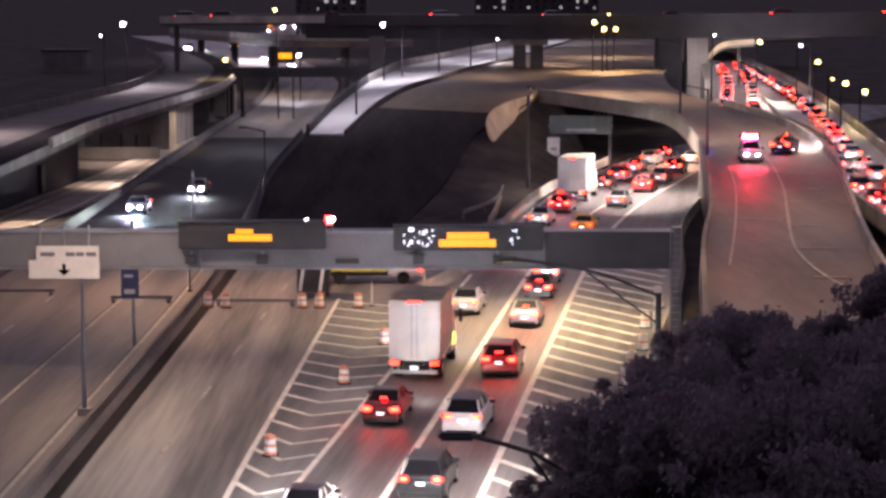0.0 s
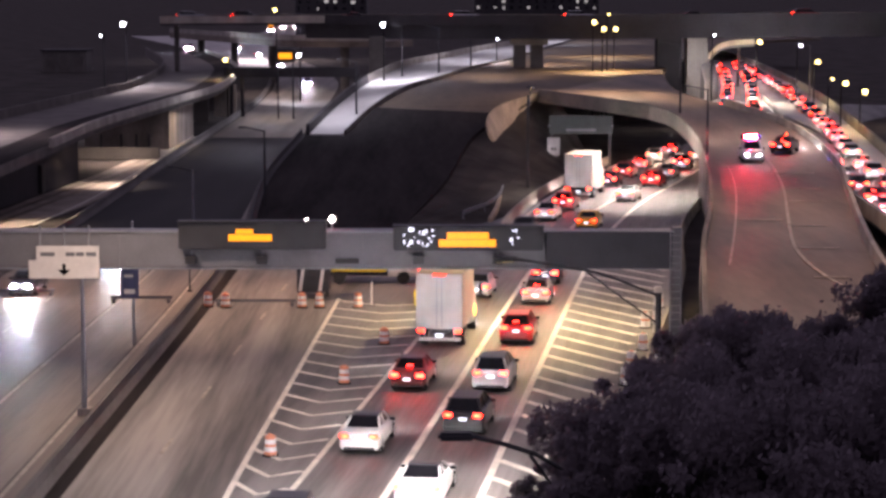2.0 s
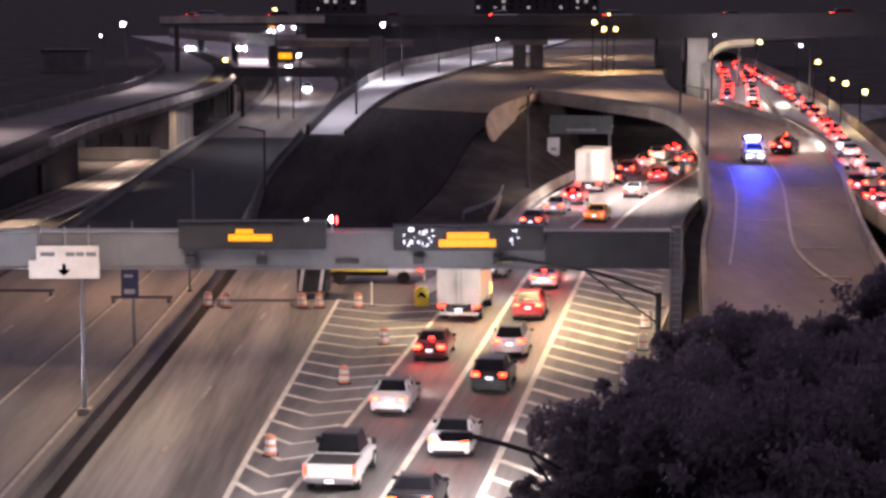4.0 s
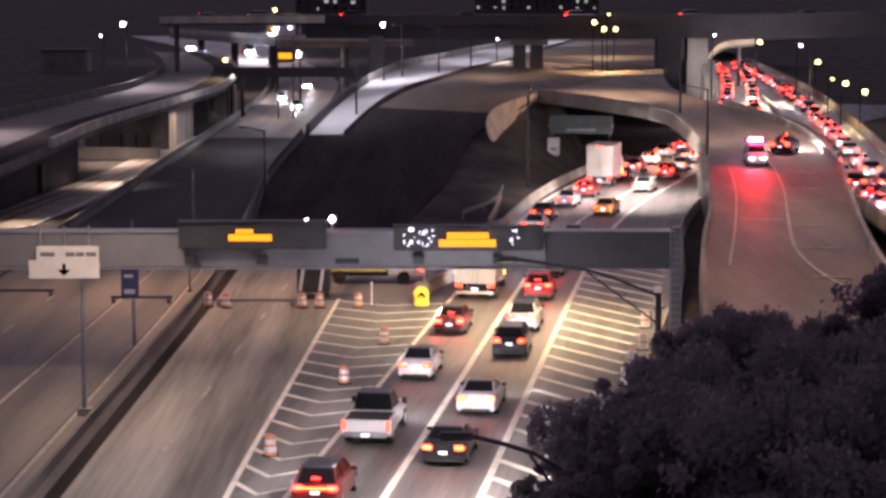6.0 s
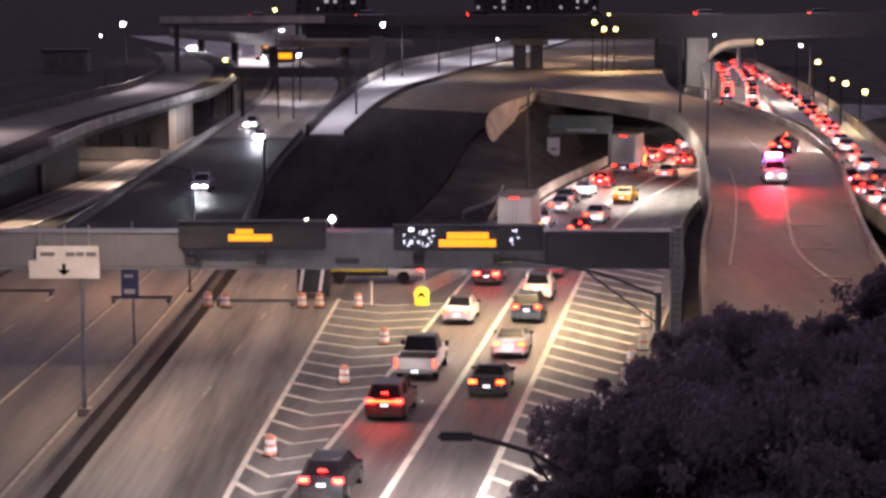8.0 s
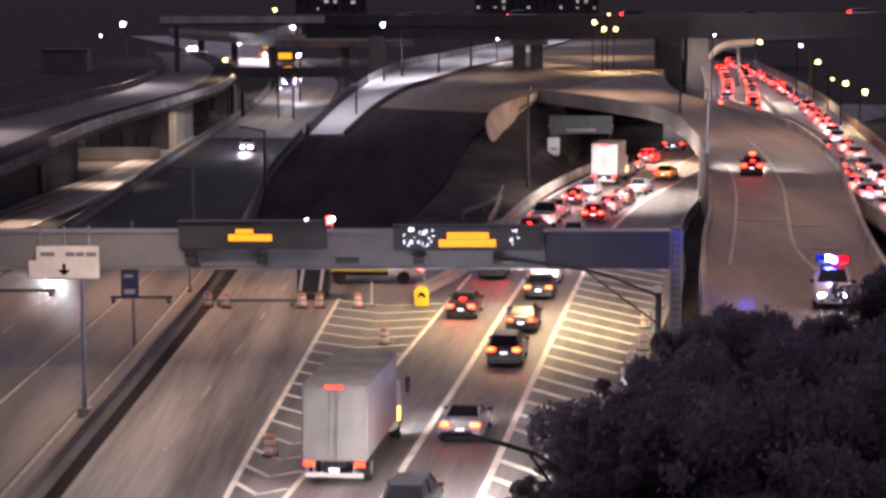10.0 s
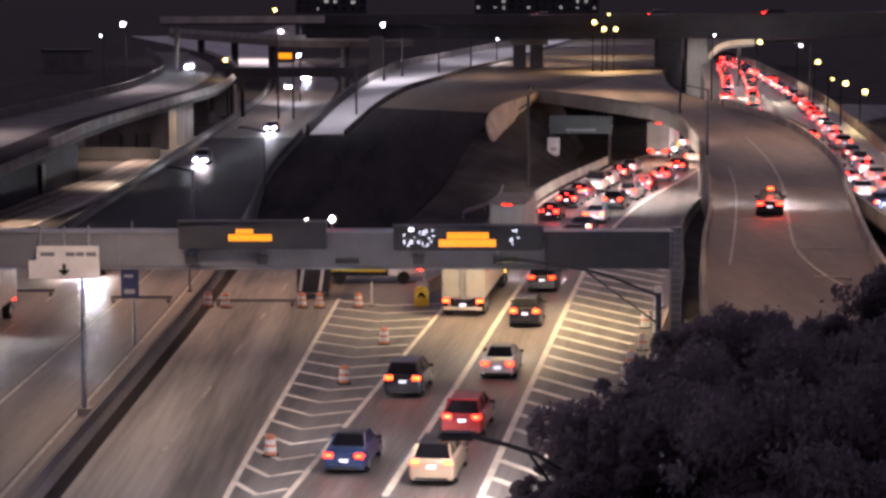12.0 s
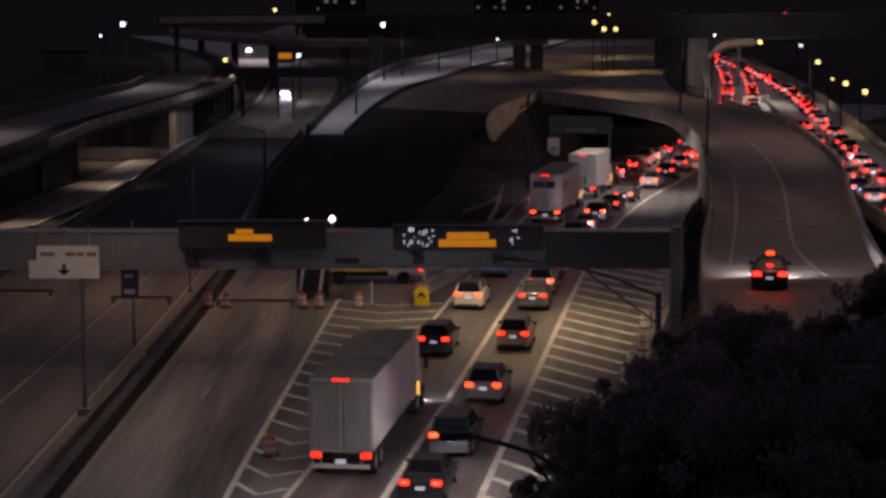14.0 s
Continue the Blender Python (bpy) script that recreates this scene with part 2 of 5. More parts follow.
def sweep(line, profile, bm=None):
    """A closed profile of (to the right, up) drawn along a line."""
    bm = bm or bmesh.new()
    rings = []
    for i, p in enumerate(line):
        t = (line[min(i + 1, len(line) - 1)] - line[max(i - 1, 0)])
        side = Vector((t.y, -t.x, 0)).normalized()
        rings.append([bm.verts.new(p + side * u + Vector((0, 0, v))) for u, v in profile])
    n = len(profile)
    for a, b in zip(rings, rings[1:]):
        for j in range(n):
            bm.faces.new((a[j], a[(j + 1) % n], b[(j + 1) % n], b[j]))
    bm.faces.new(rings[0])
    bm.faces.new(rings[-1])
    return bm


def between(left, right, thick=0.4, n=120):
    """A slab between two smooth edges."""
    def even(pts):
        c = curve(pts, 2.0)
        d = np.cumsum([0] + [(b - a).length for a, b in zip(c, c[1:])])
        return [Vector([np.interp(s, d, [q[k] for q in c]) for k in range(3)]) for s in np.linspace(0, d[-1], n)]
    bm = bmesh.new()
    rows = []
    for a, b in zip(even(left), even(right)):
        low = Vector((0, 0, -thick))
        rows.append([bm.verts.new(q) for q in (a, b, b + low, a + low)])
    for a, b in zip(rows, rows[1:]):
        for j in range(4):
            bm.faces.new((a[j], a[(j + 1) % 4], b[(j + 1) % 4], b[j]))
    bm.faces.new(rows[0])
    bm.faces.new(rows[-1])
    return bm


BARRIER = [(-0.3, 0), (0.3, 0), (0.22, 0.12), (0.1, 0.35), (0.08, 0.82), (-0.08, 0.82), (-0.1, 0.35), (-0.22, 0.12)]
PARAPET = [(-0.2, -0.1), (0.2, -0.1), (0.16, 1.05), (-0.12, 1.05)]


def stripe(w=0.15):
    return [(-w / 2, 0), (w / 2, 0), (w / 2, 0.012), (-w / 2, 0.012)]


def structure(ob, label, category):
    return tagged(ob, label, category, kind="structure")


def thing(name, label, category, m=None, group="", kind=""):
    ob = new(name)
    if m is not None:
        ob.matrix_basis = m
    return tagged(ob, label, category, group, kind)


# ---- ground and carriageways ----
bm = bmesh.new()
xs, ys = [-3000, -400, -120, -60, -20, 0, 20, 60, 120, 400, 3000], [-600, 0, 60, 120, 200, 300, 450, 700, 1200, 4500]
grid = [[bm.verts.new((x, y, -0.06)) for x in xs] for y in ys]
for r0, r1 in zip(grid, grid[1:]):
    for i in range(len(xs) - 1):
        bm.faces.new((r0[i], r0[i + 1], r1[i + 1], r1[i]))
structure(part("ground", bm, M_EARTH), "dark grassy ground beside the highway at night", "ground")

road_left = part("road_oncoming", between(
    [(-32.5, 30, 0), (-31, 100, 0), (-29.5, 160, 0), (-29.9, 238, 0), (-30, 300, 0), (-30.5, 366, 0), (-34, 440, 0), (-46, 540, 0), (-62, 630, 0), (-70, 710, 0), (-74, 830, 0), (-76, 1150, 0)],
    [(-17.0, 30, 0), (-16.2, 100, 0), (-16.0, 160, 0), (-18.4, 238, 0), (-18.4, 297, 0), (-19.3, 380, 0), (-22, 450, 0), (-33, 540, 0), (-48, 630, 0), (-54, 710, 0), (-58, 830, 0), (-60, 1150, 0)]), M_ASPHALT_L)
structure(road_left, "grey asphalt carriageway for oncoming traffic", "road")
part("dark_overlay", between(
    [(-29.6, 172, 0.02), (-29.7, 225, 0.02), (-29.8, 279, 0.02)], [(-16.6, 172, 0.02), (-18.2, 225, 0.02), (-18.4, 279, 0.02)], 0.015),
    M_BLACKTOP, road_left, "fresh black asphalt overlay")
road_mid = part("road_closed", between(
    [(-15.2, 30, 0.005), (-14.9, 81, 0.005), (-14.4, 130, 0.005), (-14.3, 172, 0.03)],
    [(-8.6, 30, 0.005), (-8.2, 81, 0.005), (-6.5, 134, 0.005), (-3.6, 172, 0.03)]), M_CONC_ROAD)
structure(road_mid, "worn concrete carriageway closed by barrels", "road")
# black base colour also carries the missing light on this stretch
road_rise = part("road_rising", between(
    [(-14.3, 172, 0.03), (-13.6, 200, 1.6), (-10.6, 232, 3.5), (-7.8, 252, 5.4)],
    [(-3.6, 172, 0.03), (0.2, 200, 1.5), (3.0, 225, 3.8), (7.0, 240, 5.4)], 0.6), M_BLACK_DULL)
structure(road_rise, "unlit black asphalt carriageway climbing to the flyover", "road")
road_fly = part("road_flyover", between(
    [(-7.8, 252, 5.15), (-5.2, 270, 6.2), (-1.0, 287, 6.95), (3.9, 323, 7), (11.2, 363, 7), (19.6, 423, 7), (33, 512, 7), (42, 552, 7)],
    [(7.0, 240, 5.4), (11.18, 251, 6.9), (19.2, 278, 7), (30.3, 312, 7), (44, 390, 7), (62, 470, 7), (90, 520, 7)], 0.6), M_BROWN)
structure(road_fly, "brownish pavement of the flyover road", "road")
road_right = part("road_traffic", between(
    [(-12.6, 30, 0.02), (-8.5, 81, 0.02), (-6.7, 134, 0.02), (-5.0, 152, 0.02), (-1.0, 168, 0.02), (5.6, 184, 0.02), (11.4, 208, 0.02), (19.4, 238, 0.02), (30, 268, 0.02), (46, 310, 0.02), (66, 358, 0.02)],
    [(1.0, 30, 0.02), (7.6, 90, 0.02), (12.6, 120, 0.02), (16.4, 148, 0.02), (18.6, 172, 0.02), (24, 200, 0.02), (31, 232, 0.02), (40, 262, 0.02), (56, 302, 0.02), (78, 350, 0.02)]), M_ASPHALT_R)
structure(road_right, "grey asphalt carriageway crowded with evening traffic", "road")

# the carriageways run on below and behind the view
for name, (xa, xb), (xc, xd), z, m in (("road_oncoming_near", (-34, -18), (-32.5, -17.0), 0, M_ASPHALT), ("road_closed_near", (-17, -10), (-15.2, -8.6), .005, M_CONC_ROAD),
                                       ("road_traffic_near", (-93, -80), (-12.6, 1.0), .02, M_ASPHALT_R)):
    structure(part(name, between([(xa, -600, z), (xc, 30, z)], [(xb, -600, z), (xd, 30, z)], .4, 8), m), "grey carriageway running on behind the view", "road")

# dark run-up to the pale strip, its unlit look put in colour
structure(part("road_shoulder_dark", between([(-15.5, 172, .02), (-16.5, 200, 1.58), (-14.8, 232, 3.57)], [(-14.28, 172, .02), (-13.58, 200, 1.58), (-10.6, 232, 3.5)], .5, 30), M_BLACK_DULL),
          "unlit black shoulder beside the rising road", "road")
# strip coloured dark for the shadow beside the median barrier
part("barrier_shade_strip", sweep(curve([(-15.1, 30, .012), (-14.95, 81, .012), (-14.45, 131, .012), (-14.5, 170, .012)]), stripe(0.62)), M_BLACK_DULL, road_mid, "dark strip drawn as the barrier's shadow")
# pale sheet over the far road that brightens it as lamplit
structure(part("road_loop", between([(-52, 500, .06), (-72, 640, .06), (-118, 830, .06)], [(-38, 500, .06), (-48, 640, .06), (-72, 830, .06)], .3, 20), M_PALE), "far loop road, pale colour standing in for lamplight", "road")

# lines of the right carriageway
LINE_A = [(-12.4, 30, .04), (-6.01, 81.5, .04), (-1.38, 119.2, .04), (1.9, 146, .04)]
LINE_A2 = [(3.0, 152, .04), (6.96, 182.7, .04), (11.72, 208.3, .04), (19.6, 238.2, .04), (29, 265, .04)]
LINE_B = [(-8.7, 30, .04), (-2.25, 81.5, .04), (0.43, 103, .04), (6.04, 148, .04), (9.93, 172.1, .04), (13.66, 189.7, .04), (20.72, 217.4, .04), (26.09, 238.2, .04), (34, 266, .04)]
LINE_C = [(-4.9, 30, .04), (1.43, 81.5, .04), (4.75, 108.6, .04), (9.72, 148, .04), (13.31, 172.1, .04), (18.21, 196.2, .04), (23.83, 217.4, .04), (30.5, 244, .04)]
LINE_D = [(-9.2, 40, .04), (-8.3, 81.5, .04), (-7.62, 101.8, .04), (-6.49, 134.5, .04)]
for pts, w in ((LINE_A, 0.25), (LINE_A2, 0.3), (LINE_B, 0.3), (LINE_C, 0.3), (LINE_D, 0.25)):
    part("lane_line", sweep(curve(pts), stripe(w)), M_PAINT, road_right, "white lane line")


def at_y(pts, y):
    return float(np.interp(y, [p[1] for p in pts], [p[0] for p in pts]))


# chevrons of the gore and bars of the shoulder
y = 72.6
while y < 132:
    xa, xd = at_y(LINE_A, y), at_y(LINE_D, y)
    xm = xd + (xa - xd) * 0.48
    line = [Vector((xd + .1, y + 2.1, .04)), Vector((xm, y, .04)), Vector((xa - .1, y + 1.0, .04))]
    part("chevron", sweep(line, stripe(0.3)), M_PAINT, road_right, "white chevron bar")
    y += 3.1
SHOULDER = [(-.6, 30, 0), (4.7, 81, 0), (8.6, 108, 0), (11.2, 124, 0), (14.8, 147, 0), (18.2, 172, 0)]
y = 72.0
while y < 172:
    xc = at_y(LINE_C, y)
    xe = at_y(SHOULDER, y - 4.5)
    part("shoulder_bar", sweep([Vector((xc + .1, y, .04)), Vector((xe, y - 1.6 * (xe - xc), .04))], stripe(0.42)), M_PAINT, road_right, "white shoulder bar")
    y += 3.2
# lines of the left carriageways
for pts in ([(-21.9, 30, .02), (-20.8, 100, .02), (-19.9, 148, .02), (-20.6, 172, .02)], [(-17.6, 30, .02), (-16.9, 85, .02), (-16.5, 137, .02), (-16.9, 172, .02)]):
    part("lane_line", sweep(curve(pts), stripe(0.16)), M_PAINT_WORN, road_left, "worn edge line")
for y in np.arange(60, 172, 12.2):
    x = float(np.interp(y, (81.5, 132, 172), (-25.6, -24.6, -24.4)))
    part("lane_dash", sweep([Vector((x, y, .02)), Vector((x + .03, y + 3, .02))], stripe()), M_PAINT_WORN, road_left)
    x = float(np.interp(y, (81.5, 103, 132, 172), (-11.86, -11.26, -10.36, -9.2)))
    part("lane_dash", sweep([Vector((x, y + 5, .03)), Vector((x + .1, y + 8, .03))], stripe()), M_PAINT_WORN, road_mid)

for pts in ([(-22.1, 30, .016), (-21.0, 100, .016), (-20.1, 148, .016), (-20.8, 172, .016)], [(-17.85, 30, .016), (-17.1, 85, .016), (-16.7, 137, .016), (-17.1, 172, .016)]):
    part("tar_seam", sweep(curve(pts), stripe(0.08)), M_CONC_DARK, road_left, "dark tar seam")

# median barrier between the two left carriageways
structure(part("median_barrier", sweep(curve([(-15.8, 30, 0), (-15.6, 81, 0), (-15.1, 131, 0), (-15.4, 172, 0)]), BARRIER), M_CONC_MED),
          "dark grey concrete median barrier", "barrier")
# same barrier farther on; near-black colour puts its missing light in
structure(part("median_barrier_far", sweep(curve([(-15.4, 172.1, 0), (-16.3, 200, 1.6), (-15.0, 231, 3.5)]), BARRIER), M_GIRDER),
          "median barrier beside the rising road, coloured black as unlit", "barrier")
structure(part("roadside_barrier", sweep(curve([(-33, 30, 0), (-31.5, 100, 0), (-30.0, 160, 0), (-30.4, 238, 0), (-30.5, 300, 0), (-31, 366, 0), (-34.6, 440, 0)]), BARRIER), M_CONC_MED),
          "concrete barrier along the oncoming carriageway", "barrier")
structure(part("shoulder_barrier", sweep(curve([(0.2, 30, 0), (6.0, 81, 0), (9.9, 106, 0), (12.9, 124, 0), (16.2, 147, 0), (19, 172, 0), (24.4, 200, 0), (31.4, 232, 0)]), BARRIER), M_CONC),
          "concrete barrier along the hatched shoulder", "barrier")

# pale strip beside the rising road
strip = part("pavement_pale", between(
    [(-14.32, 233, 3.6), (-12.73, 266.7, 4.9), (-10.3, 302, 6.0), (-6.28, 336.9, 6.8), (-0.38, 366, 7.02), (4.75, 399, 7.02), (13.4, 446.8, 7.02), (28.6, 512.8, 7.02), (38, 552, 7.02)],
    [(-10.8, 233, 3.6), (-8.3, 254, 5.3), (-5.1, 273, 6.4), (-1.04, 288, 7.02), (3.86, 324.3, 7.02), (10.9, 363.2, 7.02), (19.27, 423.4, 7.02), (32.6, 512.8, 7.02), (42, 552, 7.02)], 0.5), M_PALE)
structure(strip, "brightly lit pale concrete strip beside the flyover road", "pavement")
# near stretch of the parapet, darker than the stretch after it
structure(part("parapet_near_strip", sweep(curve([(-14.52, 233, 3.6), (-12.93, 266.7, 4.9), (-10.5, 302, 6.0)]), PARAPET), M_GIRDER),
          "dark parapet beside the pale strip", "parapet")
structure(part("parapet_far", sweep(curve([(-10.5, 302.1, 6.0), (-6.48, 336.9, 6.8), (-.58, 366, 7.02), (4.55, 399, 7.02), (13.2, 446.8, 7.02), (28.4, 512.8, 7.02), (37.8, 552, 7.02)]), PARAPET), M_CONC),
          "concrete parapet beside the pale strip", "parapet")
structure(part("parapet_inner", sweep(curve([(-10.45, 233, 3.6), (-7.95, 254, 5.3), (-4.75, 273, 6.4), (-0.69, 288, 7.02), (4.21, 324.3, 7.02), (11.25, 363.2, 7.02), (19.62, 423.4, 7.02), (32.95, 512.8, 7.02), (42.35, 552, 7.02)]),
               [(-0.15, -0.2), (0.15, -0.2), (0.1, 0.45), (-0.1, 0.45)]), M_CONC_DARK), "low dark barrier along the flyover road", "barrier")

# grass bank under the rising road, down to both sides
bank = bmesh.new()
crest = curve([(-3.6, 172, 0), (0.2, 200, 1.2), (3.0, 225, 3.4), (6.8, 240, 5.2), (10.6, 256, 6.3), (14, 275, 6.4)], 5)
foot = curve([(-3.0, 172, -.05), (5.0, 186, -.05), (9.4, 204, -.05), (11.5, 216, -.05), (13.5, 232, -.05), (17, 262, -.05)], 5)
rows = []
for i in range(24):
    a, b = crest[round(i / 23 * (len(crest) - 1))], foot[round(i / 23 * (len(foot) - 1))]
    rows.append([bank.verts.new(a.lerp(b, k / 8) + Vector((0, 0, 0.25 * noise.noise((i * .5, k * .7, 2)))) * (0 < k < 8)) for k in range(9)])
for r0, r1 in zip(rows, rows[1:]):
    for k in range(8):
        bank.faces.new((r0[k], r0[k + 1], r1[k + 1], r1[k]))
structure(part("embankment", bank, M_EARTH), "dark grass embankment below the flyover road", "embankment")

# concrete wing wall where the ramp bridge begins
structure(part("slope_paving", between([(11.1, 250.0, 7.3), (5.6, 234.0, 6.4), (4.5, 226.0, 4.7), (6.2, 229.0, 2.4)], [(11.3, 250.5, 7.2), (8.9, 246.0, 5.6), (7.9, 239.0, 3.7), (6.5, 230.0, 2.2)], .5, 24), M_SLOPE), "tan concrete slope paving under the ramp bridge", "retaining wall")
structure(part("foot_wall", sweep(curve([(6.45, 229, 2.0), (6.1, 216, .9), (5.5, 203, .15), (4.7, 189, .05), (3.9, 179, 0)], 3), [(-.2, -.6), (.2, -.6), (.16, .35), (-.16, .35)]), M_SLOPE),
          "pale concrete foot wall beside the dark bank", "retaining wall")
rail = thing("guard_rail", "steel guard rail at the foot of the bank", "guard rail")
rail_line = curve([(6.6, 250, 0), (6.2, 225, 0), (5.7, 205, 0), (4.4, 191, 0), (1.7, 181, 0)])
part("beam", sweep(rail_line, [(-.05, .45), (.05, .45), (.08, .6), (.05, .75), (-.05, .75)]), M_STEEL, rail)
for q in rail_line[::2]:
    part("post", box(q.x - .07, q.y - .07, -.1, q.x + .07, q.y + .07, .7), M_STEEL, rail)

# ramp that swings over the traffic lanes
RAMP_L = [(9.8, 78, 4.4), (12.4, 101, 4.5), (15.1, 124, 4.5), (18.2, 146, 4.5), (21.5, 175, 4.7), (23.3, 197, 5.2), (22.6, 217.5, 6.5), (17.6, 230, 7), (11.1, 249.6, 7.05)]
RAMP_R = [(19.6, 76, 4.4), (21.4, 98, 4.5), (23.9, 121, 4.5), (28.7, 154, 4.5), (32, 176, 4.6), (34.4, 202, 4.8), (34.0, 220, 5.5), (30.9, 240, 6.3), (28.5, 270, 6.8), (33, 330, 7.05)]
ramp = part("road_ramp", between(RAMP_L, RAMP_R, 0.9, 90), M_RAMP)
structure(ramp, "elevated ramp with brownish concrete pavement", "road")
structure(part("ramp_parapet_inner", sweep(curve(RAMP_L), [(-.35, -.9), (.05, -.9), (.0, .6), (-.25, .6)]), M_CONC_MID), "concrete parapet of the ramp", "parapet")
structure(part("ramp_parapet_outer", sweep(curve(RAMP_R[:8]), [(-.05, -.9), (.35, -.9), (.25, .75), (0, .75)]), M_CONC), "concrete parapet of the ramp", "parapet")

# markings of the ramp
part("edge_line", sweep(curve([(24.3, 195.3, 5.0), (23.15, 175.8, 4.7), (21.3, 157.7, 4.56), (18.3, 135.5, 4.54), (15.4, 116, 4.54)]), stripe(.14)), M_PAINT_WORN, ramp, "faded edge line")
part("lane_line", sweep(curve([(28.4, 204, 5.3), (27.4, 183, 4.8), (25.35, 162, 4.6), (22.6, 142, 4.54), (20.3, 125, 4.54), (19.75, 115, 4.54), (20.0, 108, 4.54)]), stripe(.2)), M_PAINT_WORN, ramp, "white lane line")
for xa, xb, y in ((19.0, 21.7, 138.8), (23.9, 26.6, 150.9), (24.9, 27.8, 160.0), (26.0, 29.4, 172.0), (21.6, 23.9, 135.5), (20.2, 22.6, 123.8), (19.1, 20.8, 111.2)):
    part("cross_bar", sweep([Vector((xa, y, 4.56 + max(0, y - 156) * .007)), Vector((xb, y - .3, 4.56 + max(0, y - 156) * .007))], stripe(.34)), M_PAINT_WORN, ramp, "worn white cross bar")
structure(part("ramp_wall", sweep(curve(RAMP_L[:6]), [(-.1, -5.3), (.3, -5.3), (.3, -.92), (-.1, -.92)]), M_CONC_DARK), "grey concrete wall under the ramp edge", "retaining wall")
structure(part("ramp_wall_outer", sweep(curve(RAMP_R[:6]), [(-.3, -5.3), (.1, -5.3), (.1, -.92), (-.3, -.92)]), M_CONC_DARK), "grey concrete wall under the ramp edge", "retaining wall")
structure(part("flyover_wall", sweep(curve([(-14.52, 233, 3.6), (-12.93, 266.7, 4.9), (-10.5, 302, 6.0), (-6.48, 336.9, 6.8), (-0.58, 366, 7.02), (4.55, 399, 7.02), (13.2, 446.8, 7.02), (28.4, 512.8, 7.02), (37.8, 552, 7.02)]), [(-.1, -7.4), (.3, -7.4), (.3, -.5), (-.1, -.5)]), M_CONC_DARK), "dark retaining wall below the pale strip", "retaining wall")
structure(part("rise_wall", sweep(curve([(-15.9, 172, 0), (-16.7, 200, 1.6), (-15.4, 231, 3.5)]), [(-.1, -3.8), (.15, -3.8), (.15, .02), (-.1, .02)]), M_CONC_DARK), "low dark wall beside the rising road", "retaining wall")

# jammed road on the right
JAM_R = [(34, 120, 2), (36.0, 158, 2), (37.9, 192, 2), (41.2, 226, 2.3), (45.2, 265, 2.6), (50, 313, 2.8), (55.3, 384, 3), (60.2, 469, 3), (63, 560, 3)]
JAM_L = [(30, 215, 3), (38.7, 282, 3), (48, 352, 3), (55.6, 425, 3), (58, 500, 3), (59, 580, 3)]
jam = part("road_jammed", sweep(curve(JAM_R), [(-3.8, 0), (4.2, 0), (4.2, -.6), (-3.8, -.6)]), M_JAM)
structure(jam, "asphalt road packed with queuing cars", "road")
structure(part("road_jammed_branch", sweep(curve(JAM_L), [(-4.2, .03), (4.6, .03), (4.6, -.6), (-4.2, -.6)]), M_JAM), "asphalt road packed with queuing cars", "road")
structure(part("jam_island", between([(43.5, 258, 3.06), (43.6, 300, 3.06), (51, 360, 3.06)], [(41.4, 222, 2.62), (44.6, 258, 2.9), (47.8, 300, 3.06), (52.5, 360, 3.06)], .5, 30), M_PALE), "pale concrete island between the jammed roads", "traffic island")
structure(part("jam_parapet", sweep(curve([(q[0] + 4.5, q[1], q[2]) for q in JAM_R]), PARAPET), M_CONC_MID), "concrete parapet beside the jammed road", "parapet")
structure(part("jam_divider", sweep(curve([(q[0] - 4.0, q[1], q[2]) for q in JAM_R[:6]]), PARAPET), M_CONC), "pale concrete divider between the jammed roads", "parapet")

# ---- overpass, viaducts and walls ----


over = thing("overpass", "long dark highway overpass on concrete piers", "bridge")
deck_line = curve([(-42.5, 345, 11.2), (-20, 340, 11.4), (18, 332, 11.5), (40, 330, 11.7), (80, 330, 12), (160, 330, 12.5)])
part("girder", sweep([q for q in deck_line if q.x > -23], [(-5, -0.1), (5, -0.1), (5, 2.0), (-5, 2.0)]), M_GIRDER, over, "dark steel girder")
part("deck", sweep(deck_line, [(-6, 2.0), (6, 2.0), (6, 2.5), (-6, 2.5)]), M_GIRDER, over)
# lamplit stretch of the overpass, lightened by a paler colour
part("fascia", sweep([q for q in deck_line if q.x < -16], [(6.0, 2.3), (6.12, 2.3), (6.12, 3.4), (6.0, 3.4)]), M_CONC, over, "pale fascia, lamplight put in its colour")
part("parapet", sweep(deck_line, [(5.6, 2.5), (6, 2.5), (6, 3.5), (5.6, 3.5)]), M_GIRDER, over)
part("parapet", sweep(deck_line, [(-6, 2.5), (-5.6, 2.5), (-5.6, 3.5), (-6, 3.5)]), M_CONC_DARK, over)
# large pier pair coloured dark and pale for its shaded and lit sides
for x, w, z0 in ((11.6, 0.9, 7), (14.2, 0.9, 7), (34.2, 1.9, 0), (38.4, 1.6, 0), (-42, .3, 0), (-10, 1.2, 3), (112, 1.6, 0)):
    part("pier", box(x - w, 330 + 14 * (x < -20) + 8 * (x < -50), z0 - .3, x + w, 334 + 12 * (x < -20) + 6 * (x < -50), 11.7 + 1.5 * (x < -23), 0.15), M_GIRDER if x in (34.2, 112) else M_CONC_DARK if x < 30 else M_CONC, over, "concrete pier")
part("pier_cap", box(10.2, 329.5, 10.4, 15.8, 334.5, 11.6, 0.1), M_CONC, over)
# apron wall at the foot of the large pier
structure(part("abutment", sweep([Vector(q) for q in ((35.4, 300, 0), (39.5, 318, 0))], [(0, 0), (.6, 0), (.6, 6.2), (0, 8.6)]), M_CONC_MED),
          "pale concrete abutment beside the large pier", "abutment")

via = thing("viaduct", "concrete viaduct with a pale parapet and abutment wall", "bridge")
